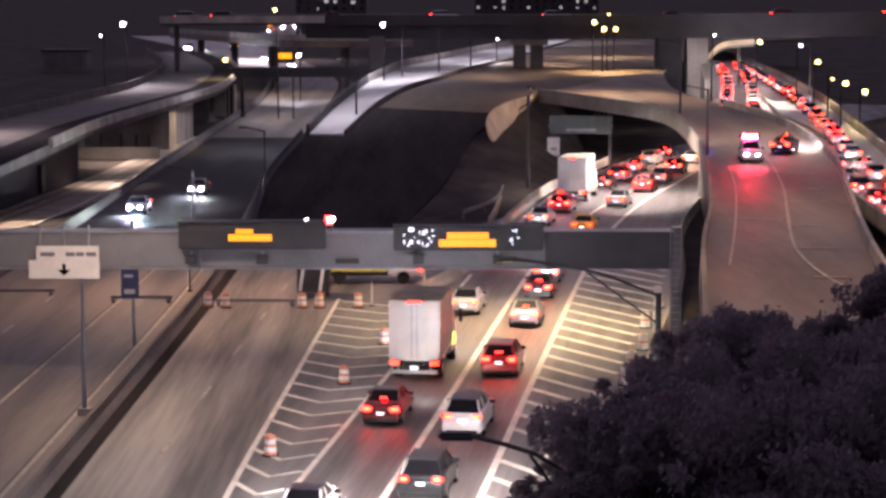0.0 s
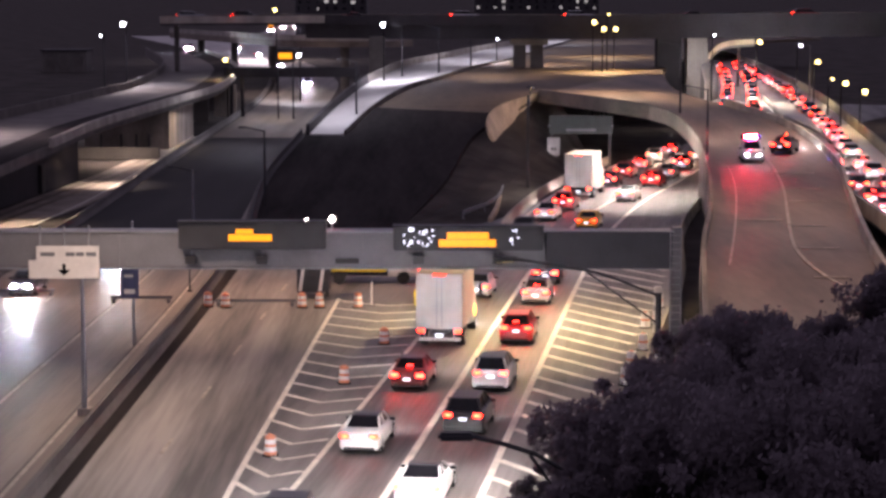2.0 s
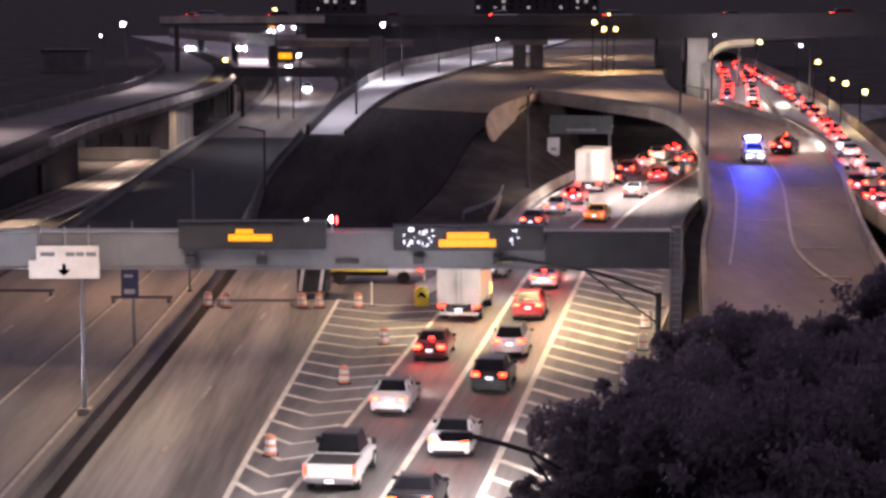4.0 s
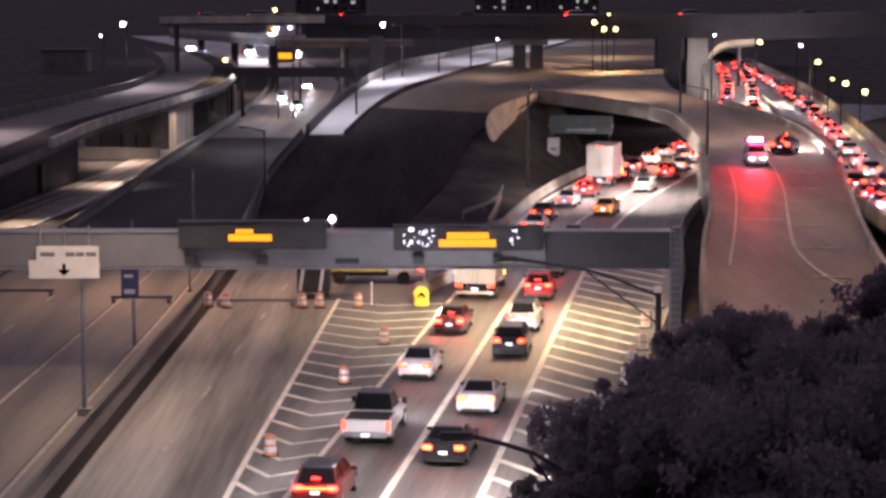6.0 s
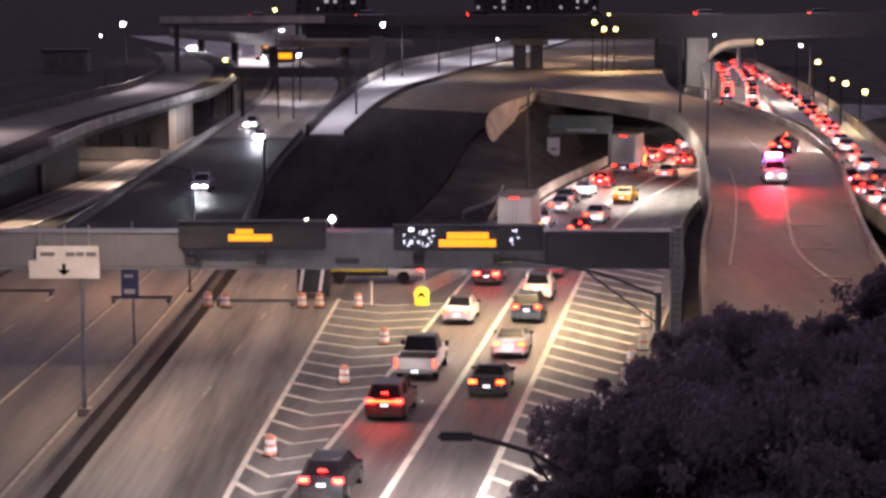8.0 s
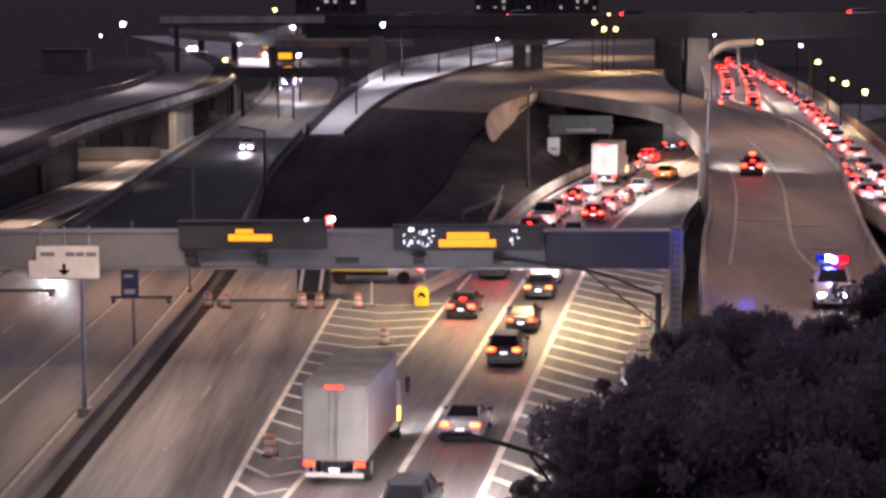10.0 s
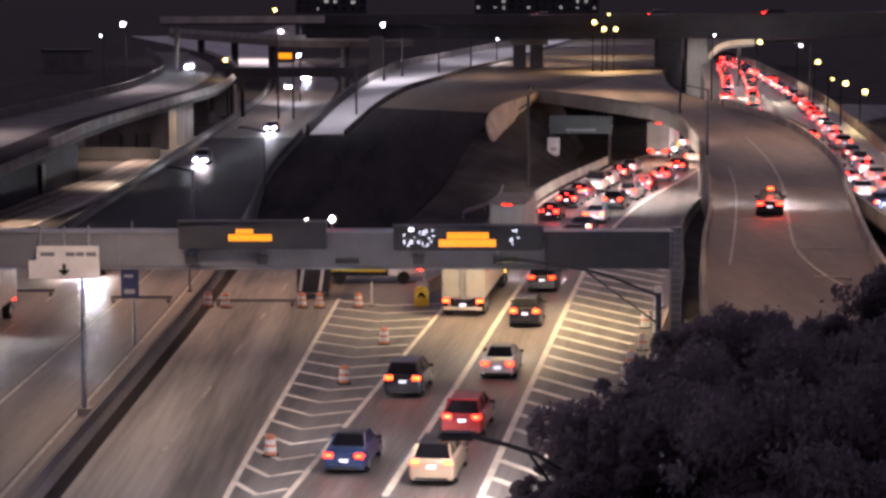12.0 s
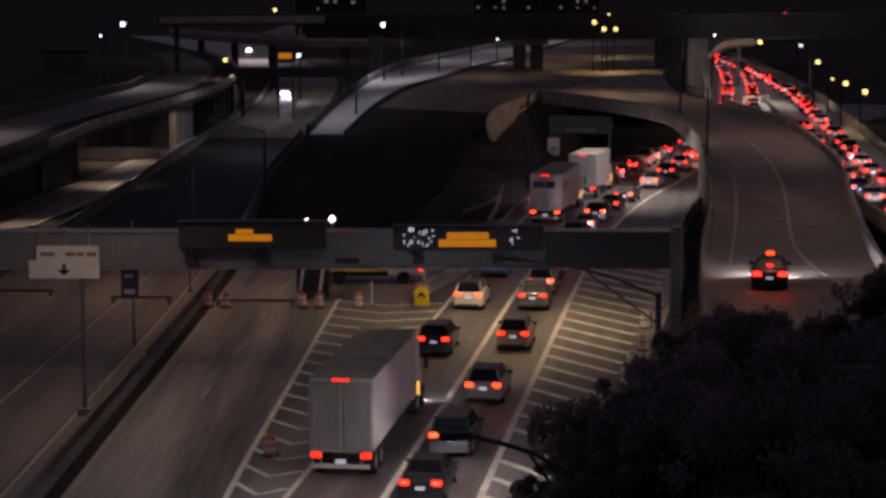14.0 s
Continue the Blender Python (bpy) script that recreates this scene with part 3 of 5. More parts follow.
via_line = curve([(-36.5, 120, 5.3), (-36.3, 189, 5.65), (-36.4, 219, 5.65), (-33.8, 265, 5.65), (-32.4, 300, 5.7), (-36.5, 362, 5.9), (-50, 440, 6)])
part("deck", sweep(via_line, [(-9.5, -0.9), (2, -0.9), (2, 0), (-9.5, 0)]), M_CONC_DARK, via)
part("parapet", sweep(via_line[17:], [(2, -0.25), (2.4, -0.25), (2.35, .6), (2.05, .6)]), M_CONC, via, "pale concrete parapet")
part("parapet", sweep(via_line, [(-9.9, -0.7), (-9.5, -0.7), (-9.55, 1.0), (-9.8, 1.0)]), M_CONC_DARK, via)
# dark strip for the shadow inside the parapet, laid on the deck
part("shoulder", sweep(via_line, [(-1.6, 0), (1.95, 0), (1.95, .015), (-1.6, .015)]), M_BLACK_DULL, via, "dark strip drawn as the parapet's shadow")
# wall coloured near black to stay dim beside the fill lights
part("side_wall", sweep(curve([(-42.5, 140, 0), (-39.3, 185, 0), (-38.2, 200, 0), (-36.6, 218, 0)]), [(-.5, -.1), (0, -.1), (0, 4.8), (-.5, 4.8)]), M_GIRDER, via, "side wall, its dimness put in the colour")
# solid block; black colour stands in for the opening's darkness
part("doorway", box(-38.6, 203.2, .02, -37.55, 205.2, 2.7, .03), M_BLACK, via, "black block for the dark doorway")
part("abutment_wall", box(-42.6, 258.4, -.1, -33.0, 259.4, 4.8, .05), M_TAN, via, "stained concrete abutment wall")
part("abutment_wall", sweep([Vector((-33.0, 258.4, 0)), Vector((-32.7, 281, 0))], [(-.45, -.1), (.45, -.1), (.45, 4.8), (-.45, 4.8)]), M_TAN, via, "stained concrete side of the abutment")
for x in (-40.6, -38.2, -36.4, -34.9):
    part("pilaster", box(x - .12, 258.1, -.1, x + .12, 258.4, 1.9), M_CONC_DARK, via, "dark upright on the wall")
for y in (290, 315, 340):
    x = at_y([tuple(q) for q in via_line], y)
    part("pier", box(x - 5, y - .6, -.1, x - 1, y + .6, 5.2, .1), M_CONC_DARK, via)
# upper left flyover behind the viaduct
fly = thing("flyover", "curved concrete flyover in the distance", "bridge")
fly_line = curve([(-60, 520, 8.2), (-44, 470, 8.6), (-32, 430, 9), (-24, 410, 9.2), (-8, 400, 9.4)])
part("deck", sweep(fly_line, [(-5, -1.2), (5, -1.2), (5, 0), (-5, 0)]), M_RAMP, fly)
part("parapet", sweep(fly_line, [(4.7, 0), (5, 0), (5, 1), (4.7, 1)]), M_CONC, fly)
for q in fly_line[3::9]:
    part("pier", rod((q.x, q.y, 0), (q.x, q.y, q.z - 1.1), 0.8, n=12), M_CONC_DARK, fly)

slip = thing("slip_bridge", "small pale curved slip bridge lit by a sodium lamp", "bridge")
slip_line = curve([(41.6, 353, 7.6), (43.2, 354, 8.9), (45.6, 355, 9.7), (49.6, 357, 9.9)], 1.5)
part("deck", sweep(slip_line, [(-2.2, -.4), (2.2, -.4), (2.2, 0), (-2.2, 0)]), M_CONC_MED, slip)
part("parapet", sweep(slip_line, [(1.9, 0), (2.2, 0), (2.2, .9), (1.9, .9)]), M_SLOPE, slip, "pale lamplit parapet")
for q in (slip_line[2], slip_line[-2]):
    part("pier", rod((q.x, q.y, -.1), (q.x, q.y, q.z - .35), .3, n=10), M_CONC_DARK, slip)

lower = part("road_frontage", between([(-46, 120, 0.03), (-38.8, 185, 0.03), (-37.7, 200, 0.03), (-36.1, 218.6, 0.03), (-35.0, 243, 0.03), (-34.1, 261, 0.03), (-32.6, 281, 0.03)],
                                      [(-38.5, 120, 0.03), (-34.6, 168, 0.03), (-31.7, 195, 0.03), (-31.5, 218, 0.03), (-31.4, 245, 0.03), (-31.2, 262, 0.03), (-31.2, 281, 0.03)], 0.3), M_TAN)
for off in (1.5, 2.9):
    part("wheel_track", sweep(curve([(-40.6 + off, 165, .045), (-38.6 + off, 190, .045), (-36.6 + off, 218, .045), (-34.9 + off, 245, .045)]), stripe(.5)), M_RAMP, lower, "dark wheel track")
# white stripe puts the headlights' light on the kerb into colour
part("edge_line", sweep(curve([(-33.4, 176, .045), (-32.3, 195, .045), (-31.95, 218, .045), (-31.85, 245, .045)]), stripe(.16)), M_PAINT, lower, "pale line drawn for the headlit kerb")
structure(part("wall_crossing", sweep([Vector((-62, 246, 0)), Vector((-40, 245, 0)), Vector((-31.9, 244.6, 0))], [(-.2, -.1), (.2, -.1), (.16, 1.3), (-.16, 1.3)]), M_CONC_MED),
          "grey concrete wall across the end of the frontage road", "wall")
structure(part("wall_lamplit", box(-34.2, 325.6, -.1, -30.9, 326.2, 4.7, .03), M_TAN), "tan concrete wall lit by a sodium lamp", "wall")
structure(lower, "worn frontage road lit yellow beside the wall", "road")

# far gantry over the oncoming carriageway
g2 = thing("far_gantry", "dark steel sign gantry over the oncoming road", "gantry")
part("beam", box(-32.4, 323.6, 5.85, -12.5, 324.6, 7.3, .05), M_GIRDER, g2)
for x in (-31.4, -29.8, -12.95):
    part("leg", rod((x, 324, 0), (x, 324, 5.9), .28, n=10), M_GIRDER, g2)
far_board = thing("message_sign", "far amber electronic message sign on two posts", "sign", pose(-22.95, 318, 9.2))
part("case", box(-1.5, -.2, -1.0, 1.4, .3, 1.0, .08), M_DARK, far_board)
part("lit_row", box(-.95, -.26, -.4, .95, -.2, .42), M_AMBER, far_board, "amber lit diodes")
for x in (-1.1, 1.1):
    part("post", rod((x, .1, -9.2), (x, .1, -1.1), .12), M_DARK, far_board)

# ---- near sign gantry ----
gan = thing("sign_gantry", "grey box-beam sign gantry spanning the carriageways", "gantry")
part("beam", box(-27, 106.6, 5.62, 11.35, 107.8, 7.36, .06), M_BEAM, gan)
part("top_rail", box(-27, 106.5, 7.36, 11.4, 107.9, 7.44, .02), M_STEEL, gan)
part("bottom_flange", box(-27, 106.5, 5.55, 11.4, 107.9, 5.62, .02), M_STEEL, gan)
for x in np.arange(-24, 11, 4.0):
    part("stiffener", box(x - .04, 106.52, 5.62, x + .04, 106.6, 7.36), M_BEAM, gan)
for x in (-29.6, 11.55):
    part("leg", box(x - .25, 106.7, 0, x + .25, 107.7, 7.6, .05), M_BEAM, gan)
# added sheet that darkens the right end of the beam
part("dark_end_sheet", box(5.05, 106.44, 5.6, 11.3, 106.56, 7.42, .02), M_GANTRY_DARK, gan, "added dark sheet on the beam's right end")
lad = part("ladder", rod((11.2, 106.45, .4), (11.2, 106.45, 7.5), .03, n=6), M_STEEL, gan)
rod_b = rod((11.75, 106.45, .4), (11.75, 106.45, 7.5), .03, n=6)
part("ladder_rail", rod_b, M_STEEL, lad)
rung = mesh_of("rung", rod((11.2, 106.45, 0), (11.75, 106.45, 0), .02, n=6), M_STEEL)
for k in range(20):
    share("rung", rung, lad, pose(0, 0, .6 + k * .35))


def message_sign(x0, x1, z0, z1, rows, label):
    s = thing("message_sign", label, "electronic sign", pose((x0 + x1) / 2, 106.2, z0))
    w = (x1 - x0) / 2
    part("case", box(-w, -.35, 0, w, .35, z1 - z0, .06), M_DARK, s, "black sign case")
    part("hood", box(-w - .03, -.6, z1 - z0, w + .03, .3, z1 - z0 + .05), M_DARK, s)
    for a, b, za, zb in rows:
        n = max(1, int((b - a) / .42))
        for k in range(n):
            xa = a + (b - a) * k / n
            part("lit_letter", box(xa, -.41, za, xa + (b - a) / n * .985, -.36, zb), M_AMBER, s, "amber lit diodes")
    return s


message_sign(-12.96, -5.71, 6.62, 7.98, [(-1.17, .96, .42, .74), (-.8, .05, .78, 1.0)], "black message sign with two amber lines, unreadable")
sgn = message_sign(-2.43, 4.92, 6.56, 7.76, [(-1.45, 1.35, .2, .55), (-1.05, 1.0, .58, .9)], "black message sign with amber diodes and white glints")
rnd = random.Random(5)
for k in range(26):
    x, z = (rnd.uniform(-3.2, -1.7) if k < 20 else rnd.uniform(2.0, 2.4)), rnd.uniform(.15, 1.0)
    part("glint", box(x, -.4, z, x + rnd.uniform(.05, .16), -.36, z + rnd.uniform(.05, .2)), M_PLATE, sgn, "white lit diodes")
for x, wide in ((-12.4, .55), (-8.9, .55), (-1.2, .55), (2.7, .5)):
    c = thing("gantry_camera", "small dark box mounted on the gantry beam", "camera box", pose(x, 106.3, 5.85))
    part("housing", box(-wide / 2, -.25, 0, wide / 2, .25, .42, .04), M_DARK, c)
    part("bracket", box(-.05, .2, .1, .05, .32, .6), M_STEEL, c)
pl = thing("gantry_plate", "dark small label plate on the gantry", "plate", pose(-4.72, 106.42, 5.85))
part("plate", box(-.58, -.03, 0, .58, .1, .26, .02), M_BLACK, pl)

# white lane sign hanging on the gantry
ws = thing("lane_sign", "white hanging lane sign with a black arrow", "road sign", pose(-18.65, 106.3, 5.12))
part("panel", box(-1.74, -.05, 0, 1.74, .05, .9, .02), M_SIGN_WHITE, ws)
part("upper_panel", box(-1.35, -.05, .9, 1.72, .05, 1.62, .02), M_SIGN_WHITE, ws)
bm = bmesh.new()
v = [bm.verts.new((x, -.07, z)) for x, z in ((-.08, .75), (.08, .75), (.08, .45), (.32, .45), (0, .15), (-.32, .45), (-.08, .45))]
bm.faces.new(v)
bmesh.ops.solidify(bm, geom=list(bm.faces), thickness=.015)
part("arrow", bm, M_BLACK, ws, "black down arrow")
for xa, xb in ((-1.15, -.45), (.1, .55), (.6, 1.0), (1.1, 1.6)):
    part("word_bar", box(xa, -.075, 1.12, xb, -.05, 1.32), M_BEAM, ws)
for x in (-1.2, 0, 1.2):
    part("hanger", rod((x, .25, .3), (x, .25, 2.6), .05, n=8), M_STEEL, ws)

# warning lamps on top of the gantry
wl = thing("warning_lamp", "white and red warning lamp on the gantry", "lamp", pose(-5.45, 106.4, 7.4))
part("stem", rod((0, 0, 0), (0, 0, .55), .05), M_STEEL, wl)
part("white_lens", ball((0, -.1, .68), .14), M_WARN, wl)
beacon = part("red_beacon", box(-.3, -.2, .4, .06, .0, .85, .03), M_DARK, wl, "red turning beacon")
part("red_lens", box(-.26, -.25, .44, .02, -.2, .81, .02), M_WARN_RED, beacon)
sm = thing("work_lamp", "small white work lamp on the gantry", "lamp", pose(-6.7, 106.4, 7.9))
part("lens", ball((0, 0, .12), .07), M_WARN, sm)
part("base", rod((0, 0, -.4), (0, 0, .06), .03, n=6), M_STEEL, sm)

# ---- poles, lamps and signs ----


def post_sign(x, y, z0, z1, w, material, label, h=8.0):
    s = thing("post_sign", label, "road sign", pose(x, y, 0))
    part("post", rod((0, .12, 0), (0, .12, h), .09, .06, n=10), M_STEEL, s)
    part("panel", box(-w / 2 - .15, -.03, z0, w / 2 - .15, .03, z1, .02), material, s)
    part("word_bar", box(-w / 3 - .15, -.05, z0 + .25, w / 3 - .2, -.03, z0 + .5), M_SIGN_WHITE, s)
    part("word_bar", box(-w / 3 - .15, -.05, z1 - .5, w / 3 - .3, -.03, z1 - .35), M_SIGN_WHITE, s)
    return s


post_sign(-16.82, 116.96, 2.6, 4.25, .95, M_SIGN_BLUE, "dark blue sign on a steel post in the median", 6.8)
p = thing("light_pole", "slender steel pole standing on the median", "pole", pose(-16.34, 97.7, 0))
part("shaft", rod((0, 0, 0), (0, 0, 6.3), .13, .08, n=10), M_STEEL, p)
part("base", box(-.3, -.3, 0, .3, .3, .35, .03), M_CONC, p)
for x, y, z0, h in ((-20.8, 180.5, 0, 4.2), (-9.9, 249, 4.6, 6.2),  (-15.2, 185, 0, 7.2), (-5.6, 300, 7, 6.8), (-.6, 312, 7, 6.4), (4.2, 330, 7, 6.2), (24.5, 225, 6.3, 7.0), (22.0, 181, 4.7, 6.2), (50.4, 300, 2.7, 8.6)):
    p = thing("light_pole", "thin unlit lamp pole beside the road", "pole", pose(x, y, z0))
    part("shaft", rod((0, 0, 0), (0, 0, h), .12, .07, n=8), M_STEEL if z0 == 0 and x < -16 else M_DARK, p)
    part("arm", rod((0, 0, h - .1), (-1.6, 0, h + .25), .05, n=6), M_DARK, p)
    part("head", box(-2.2, -.14, h + .18, -1.5, .14, h + .32, .04), M_DARK, p)

for x, y, z, reach, base_x, h2 in ((2.6, 76, 9.9, 5.0, 7.6, 8.7), (0.64, 46, 9.85, 2.1, 3.1, 8.85), (8.6, 205, 9.9, 1.2, 8.0, 9.2)):
    p = thing("street_lamp", "cobra-head street lamp on a long curved arm", "street lamp", pose(base_x, y, 0))
    part("pole", rod((0, 0, 0), (0, 0, h2), .16, .1, n=12), M_DARK, p)
    arm = bmesh.new()
    pts = curve([(0, 0, h2 - .1), ((x - base_x) * .45, 0, h2 + (z - h2) * .62), (x - base_x, 0, z)], .6)
    sweep(pts, [(.055 * math.cos(k * math.pi / 4), .055 * math.sin(k * math.pi / 4)) for k in range(8)], arm)
    part("arm", arm, M_DARK, p)
    part("brace", rod((0, 0, h2 - 1.1), ((x - base_x) * .5, 0, h2 + (z - h2) * .6), .035, n=6), M_DARK, p)
    part("head", box(x - base_x - .75, -.17, z - .08, x - base_x + .05, .17, z + .1, .06), M_DARK, p)
    part("lens", box(x - base_x - .65, -.08, z - .085, x - base_x - .15, .08, z - .05), M_LAMP_Y, p)

for lx, ly, lz, power, colour in FAR_LAMPS:
    p = thing("street_lamp", "far street lamp, lit", "street lamp", pose(lx, ly, 0), "distant street lamps")
    small = .2 if power else .16
    part("pole", rod((0, 2.9, 0), (0, 2.9, lz + .2), .11, .07, n=8), M_POLE, p)
    part("head", box(-.12, -.2, lz + .14, .12, 3.0, lz + .26, .04), M_POLE, p)
    part("lens", ball((0, 0, lz), (.32 if power > 2000 else small)), M_LAMP_W if colour == WHITE else M_LAMP_Y, p)

s = thing("overhead_sign", "dark overhead sign seen from behind", "road sign", pose(14.9, 235, 0))
part("panel", box(-3.4, 0, 3.5, 3.4, .12, 5.45, .03), M_SIGN_BACK, s)
part("word_bar", box(-1.6, -.02, 3.75, 1.6, 0, 4.05), M_BEAM, s)
part("frame", box(-3.5, .12, 4.2, 3.5, .3, 4.5), M_STEEL, s)
for x in (-3.1, 3.1):
    part("post", rod((x, .2, 0), (x, .2, 5.3), .13), M_DARK, s)
s = thing("post_sign", "small white sign on a post with dark marks", "road sign", pose(11.9, 234, 0))
part("post", box(-.35, .05, 0, .35, .12, 1.3), M_BEAM, s)
part("panel", box(-.66, -.04, 1.25, .66, .04, 3.15, .03), M_SIGN_WHITE, s)
part("mark", box(-.25, -.06, 1.8, -.05, -.04, 2.1), M_BLACK, s)
part("mark", box(.1, -.06, 1.8, .3, -.04, 2.1), M_BLACK, s)

# ---- work zone ----


def barrel(x, y, z=0.02, pale=False):
    b = thing("traffic_barrel", "pale drum with faded orange bands on the shoulder" if pale else "orange and white striped traffic barrel", "traffic barrel", pose(x, y, z), "work zone barrels")
    part("foot", rod((0, 0, 0), (0, 0, .07), .36, .34, n=14), M_RUBBER, b)
    for k, (m, r) in enumerate(((M_ORANGE, .27), (M_REFLECT, .26), (M_ORANGE, .25), (M_REFLECT, .24), (M_ORANGE, .23))):
        part("band", rod((0, 0, .07 + k * .16 - .02 * (k % 2)), (0, 0, .23 + k * .16 + .02 * (k % 2)), r + .004 * (k % 2), r - .01, n=16), M_REFLECT if pale and k != 2 else m, b)
    part("handle", box(-.1, -.03, .86, .1, .03, .95, .02), M_ORANGE, b)
    return b


for x, y in ((-7.18, 88.95), (-4.86, 105.5), (-3.21, 117.3), (-5.15, 130.9), (-8.55, 130.9), (-7.5, 130.9), (-13.2, 130.9), (-14.3, 131.2), (10.74, 115.4), (9.62, 109.8), (8.94, 105.1), (13.1, 130.8), (11.57, 123.1), (12.35, 124.2)):
    barrel(x, y, pale=x > 8)
for x0, x1, y in ((-13.9, -9.0, 131.6), (-20.5, -16.7, 133), (-29, -24.5, 136)):
    r = thing("barricade_rail", "low dark barricade rail across the lane", "barricade", pose((x0 + x1) / 2, y, 0.02))
    w = (x1 - x0) / 2
    part("rail", box(-w, -.05, .25, w, .05, .42, .02), M_BEAM, r)
    for x in (-w + .2, w - .2):
        part("foot", box(x - .1, -.3, 0, x + .1, .3, .26, .02), M_BEAM, r)

ca = thing("crash_cushion", "yellow crash cushion nose with a black arrow mark", "crash cushion", pose(-1.31, 131.4, .02))
bm = bmesh.new()
bmesh.ops.create_cone(bm, cap_ends=True, segments=20, radius1=.48, radius2=.48, depth=.5, matrix=Matrix.Translation((0, .25, .72)) @ pose(0, 0, 0, 90))
part("nose", bm, M_YELLOW_SIGN, ca)
part("body", box(-.42, .5, 0.05, .42, 5.2, .85, .08), M_CONC, ca)
part("skirt", box(-.45, .02, 0, .45, .5, .5, .05), M_YELLOW_SIGN, ca)
bm = bmesh.new()
bm.faces.new([bm.verts.new((x, -.02, z)) for x, z in ((-.26, .6), (0, .9), (.26, .6), (.16, .52), (0, .68), (-.16, .52))])
bmesh.ops.solidify(bm, geom=list(bm.faces), thickness=.02)
part("chevron_mark", bm, M_BLACK, ca)
structure(part("gore_barrier", sweep(curve([(-1.2, 136.8, 0), (1.9, 150, 0), (5.9, 182, 0), (10.7, 209, 0), (18, 238, 0)]), BARRIER), M_CONC), "pale concrete barrier at the gore", "barrier")

wp = thing("shoulder_post", "tall pale weathered post beside the hatched shoulder", "post", pose(11.6, 116.5, .02))
part("shaft", box(-.2, -.2, 0, .2, .2, 3.3, .04), M_SIGN_WHITE, wp)
for k in range(4):
    part("band", box(-.21, -.21, .5 + k * .75, .21, .21, .75 + k * .75, .01), M_STEEL, wp, "dull grey band")
for x, y in ((-4.35, 131.6), (-16.2, 138), (-1.2, 139)):
    d = thing("delineator_post", "slim upright delineator post", "post", pose(x, y, .02))
    part("stake", rod((0, 0, 0), (0, 0, 1.5), .05, n=8), M_DARK if x < -10 else M_REFLECT, d)
    part("foot", rod((0, 0, 0), (0, 0, .06), .2, n=10), M_RUBBER, d)

# ---- vehicles ----
CACHE = {}
M_HEAD_FULL = glow("full_beam_headlight", (0.95, 0.97, 1.0), 14000.0, (0.8, 0.8, 0.8))
M_HEAD_POLICE = glow("police_headlight", (0.95, 0.96, 1.0), 160.0, (0.8, 0.8, 0.8))


def loft(sections, bm=None):
    """A skin through cross-sections; each is a list of points with the same count."""
    bm = bm or bmesh.new()
    rings = [[bm.verts.new(q) for q in s] for s in sections]
    n = len(rings[0])
    for a, b in zip(rings, rings[1:]):
        for j in range(n):
            bm.faces.new((a[j], a[(j + 1) % n], b[(j + 1) % n], b[j]))
    bm.faces.new(rings[0])
    bm.faces.new(rings[-1])
    return bm


def smooth_mesh(me, angle=40):
    for f in me.polygons:
        f.use_smooth = True
    me.set_sharp_from_angle(angle=radians(angle))
    return me


def hull(stations, w, zlow):
    """The lower body: stations of (y, width factor, top height)."""
    secs = []
    for y, k, top in stations:
        h = w / 2 * k
        mid = zlow + (top - zlow) * .5
        secs.append([(-h * .9, y, zlow), (h * .9, y, zlow), (h, y, zlow + .1), (h * 1.0, y, mid), (h * .95, y, top - .07), (h * .86, y, top),
                     (-h * .86, y, top), (-h * .95, y, top - .07), (-h * 1.0, y, mid), (-h, y, zlow + .1)])
    return loft(secs)


KINDS = {
    # length, width, height, belt, hull stations, cabin (rear foot, rear roof, front roof, front foot)
    "sedan": (4.8, 1.78, 1.4, .93, [(0, .86, .88), (.12, .95, .98), (1.0, 1, 1.0), (3.3, 1, .95), (4.3, .97, .82), (4.7, .9, .7), (4.8, .8, .6)], (.75, 1.55, 2.75, 3.5)),
    "suv": (4.75, 1.84, 1.6, 1.03, [(0, .9, 1.0), (.08, .97, 1.08), (1.0, 1, 1.08), (3.3, 1, 1.05), (4.35, .98, .98), (4.65, .92, .85), (4.75, .84, .7)], (.12, .62, 2.65, 3.45)),
    "coupe": (4.78, 1.86, 1.34, .94, [(0, .9, .95), (.1, .97, 1.04), (1.1, 1.02, 1.0), (3.2, .98, .93), (4.3, .95, .84), (4.7, .9, .72), (4.78, .8, .6)], (.6, 1.6, 2.5, 3.3)),
}


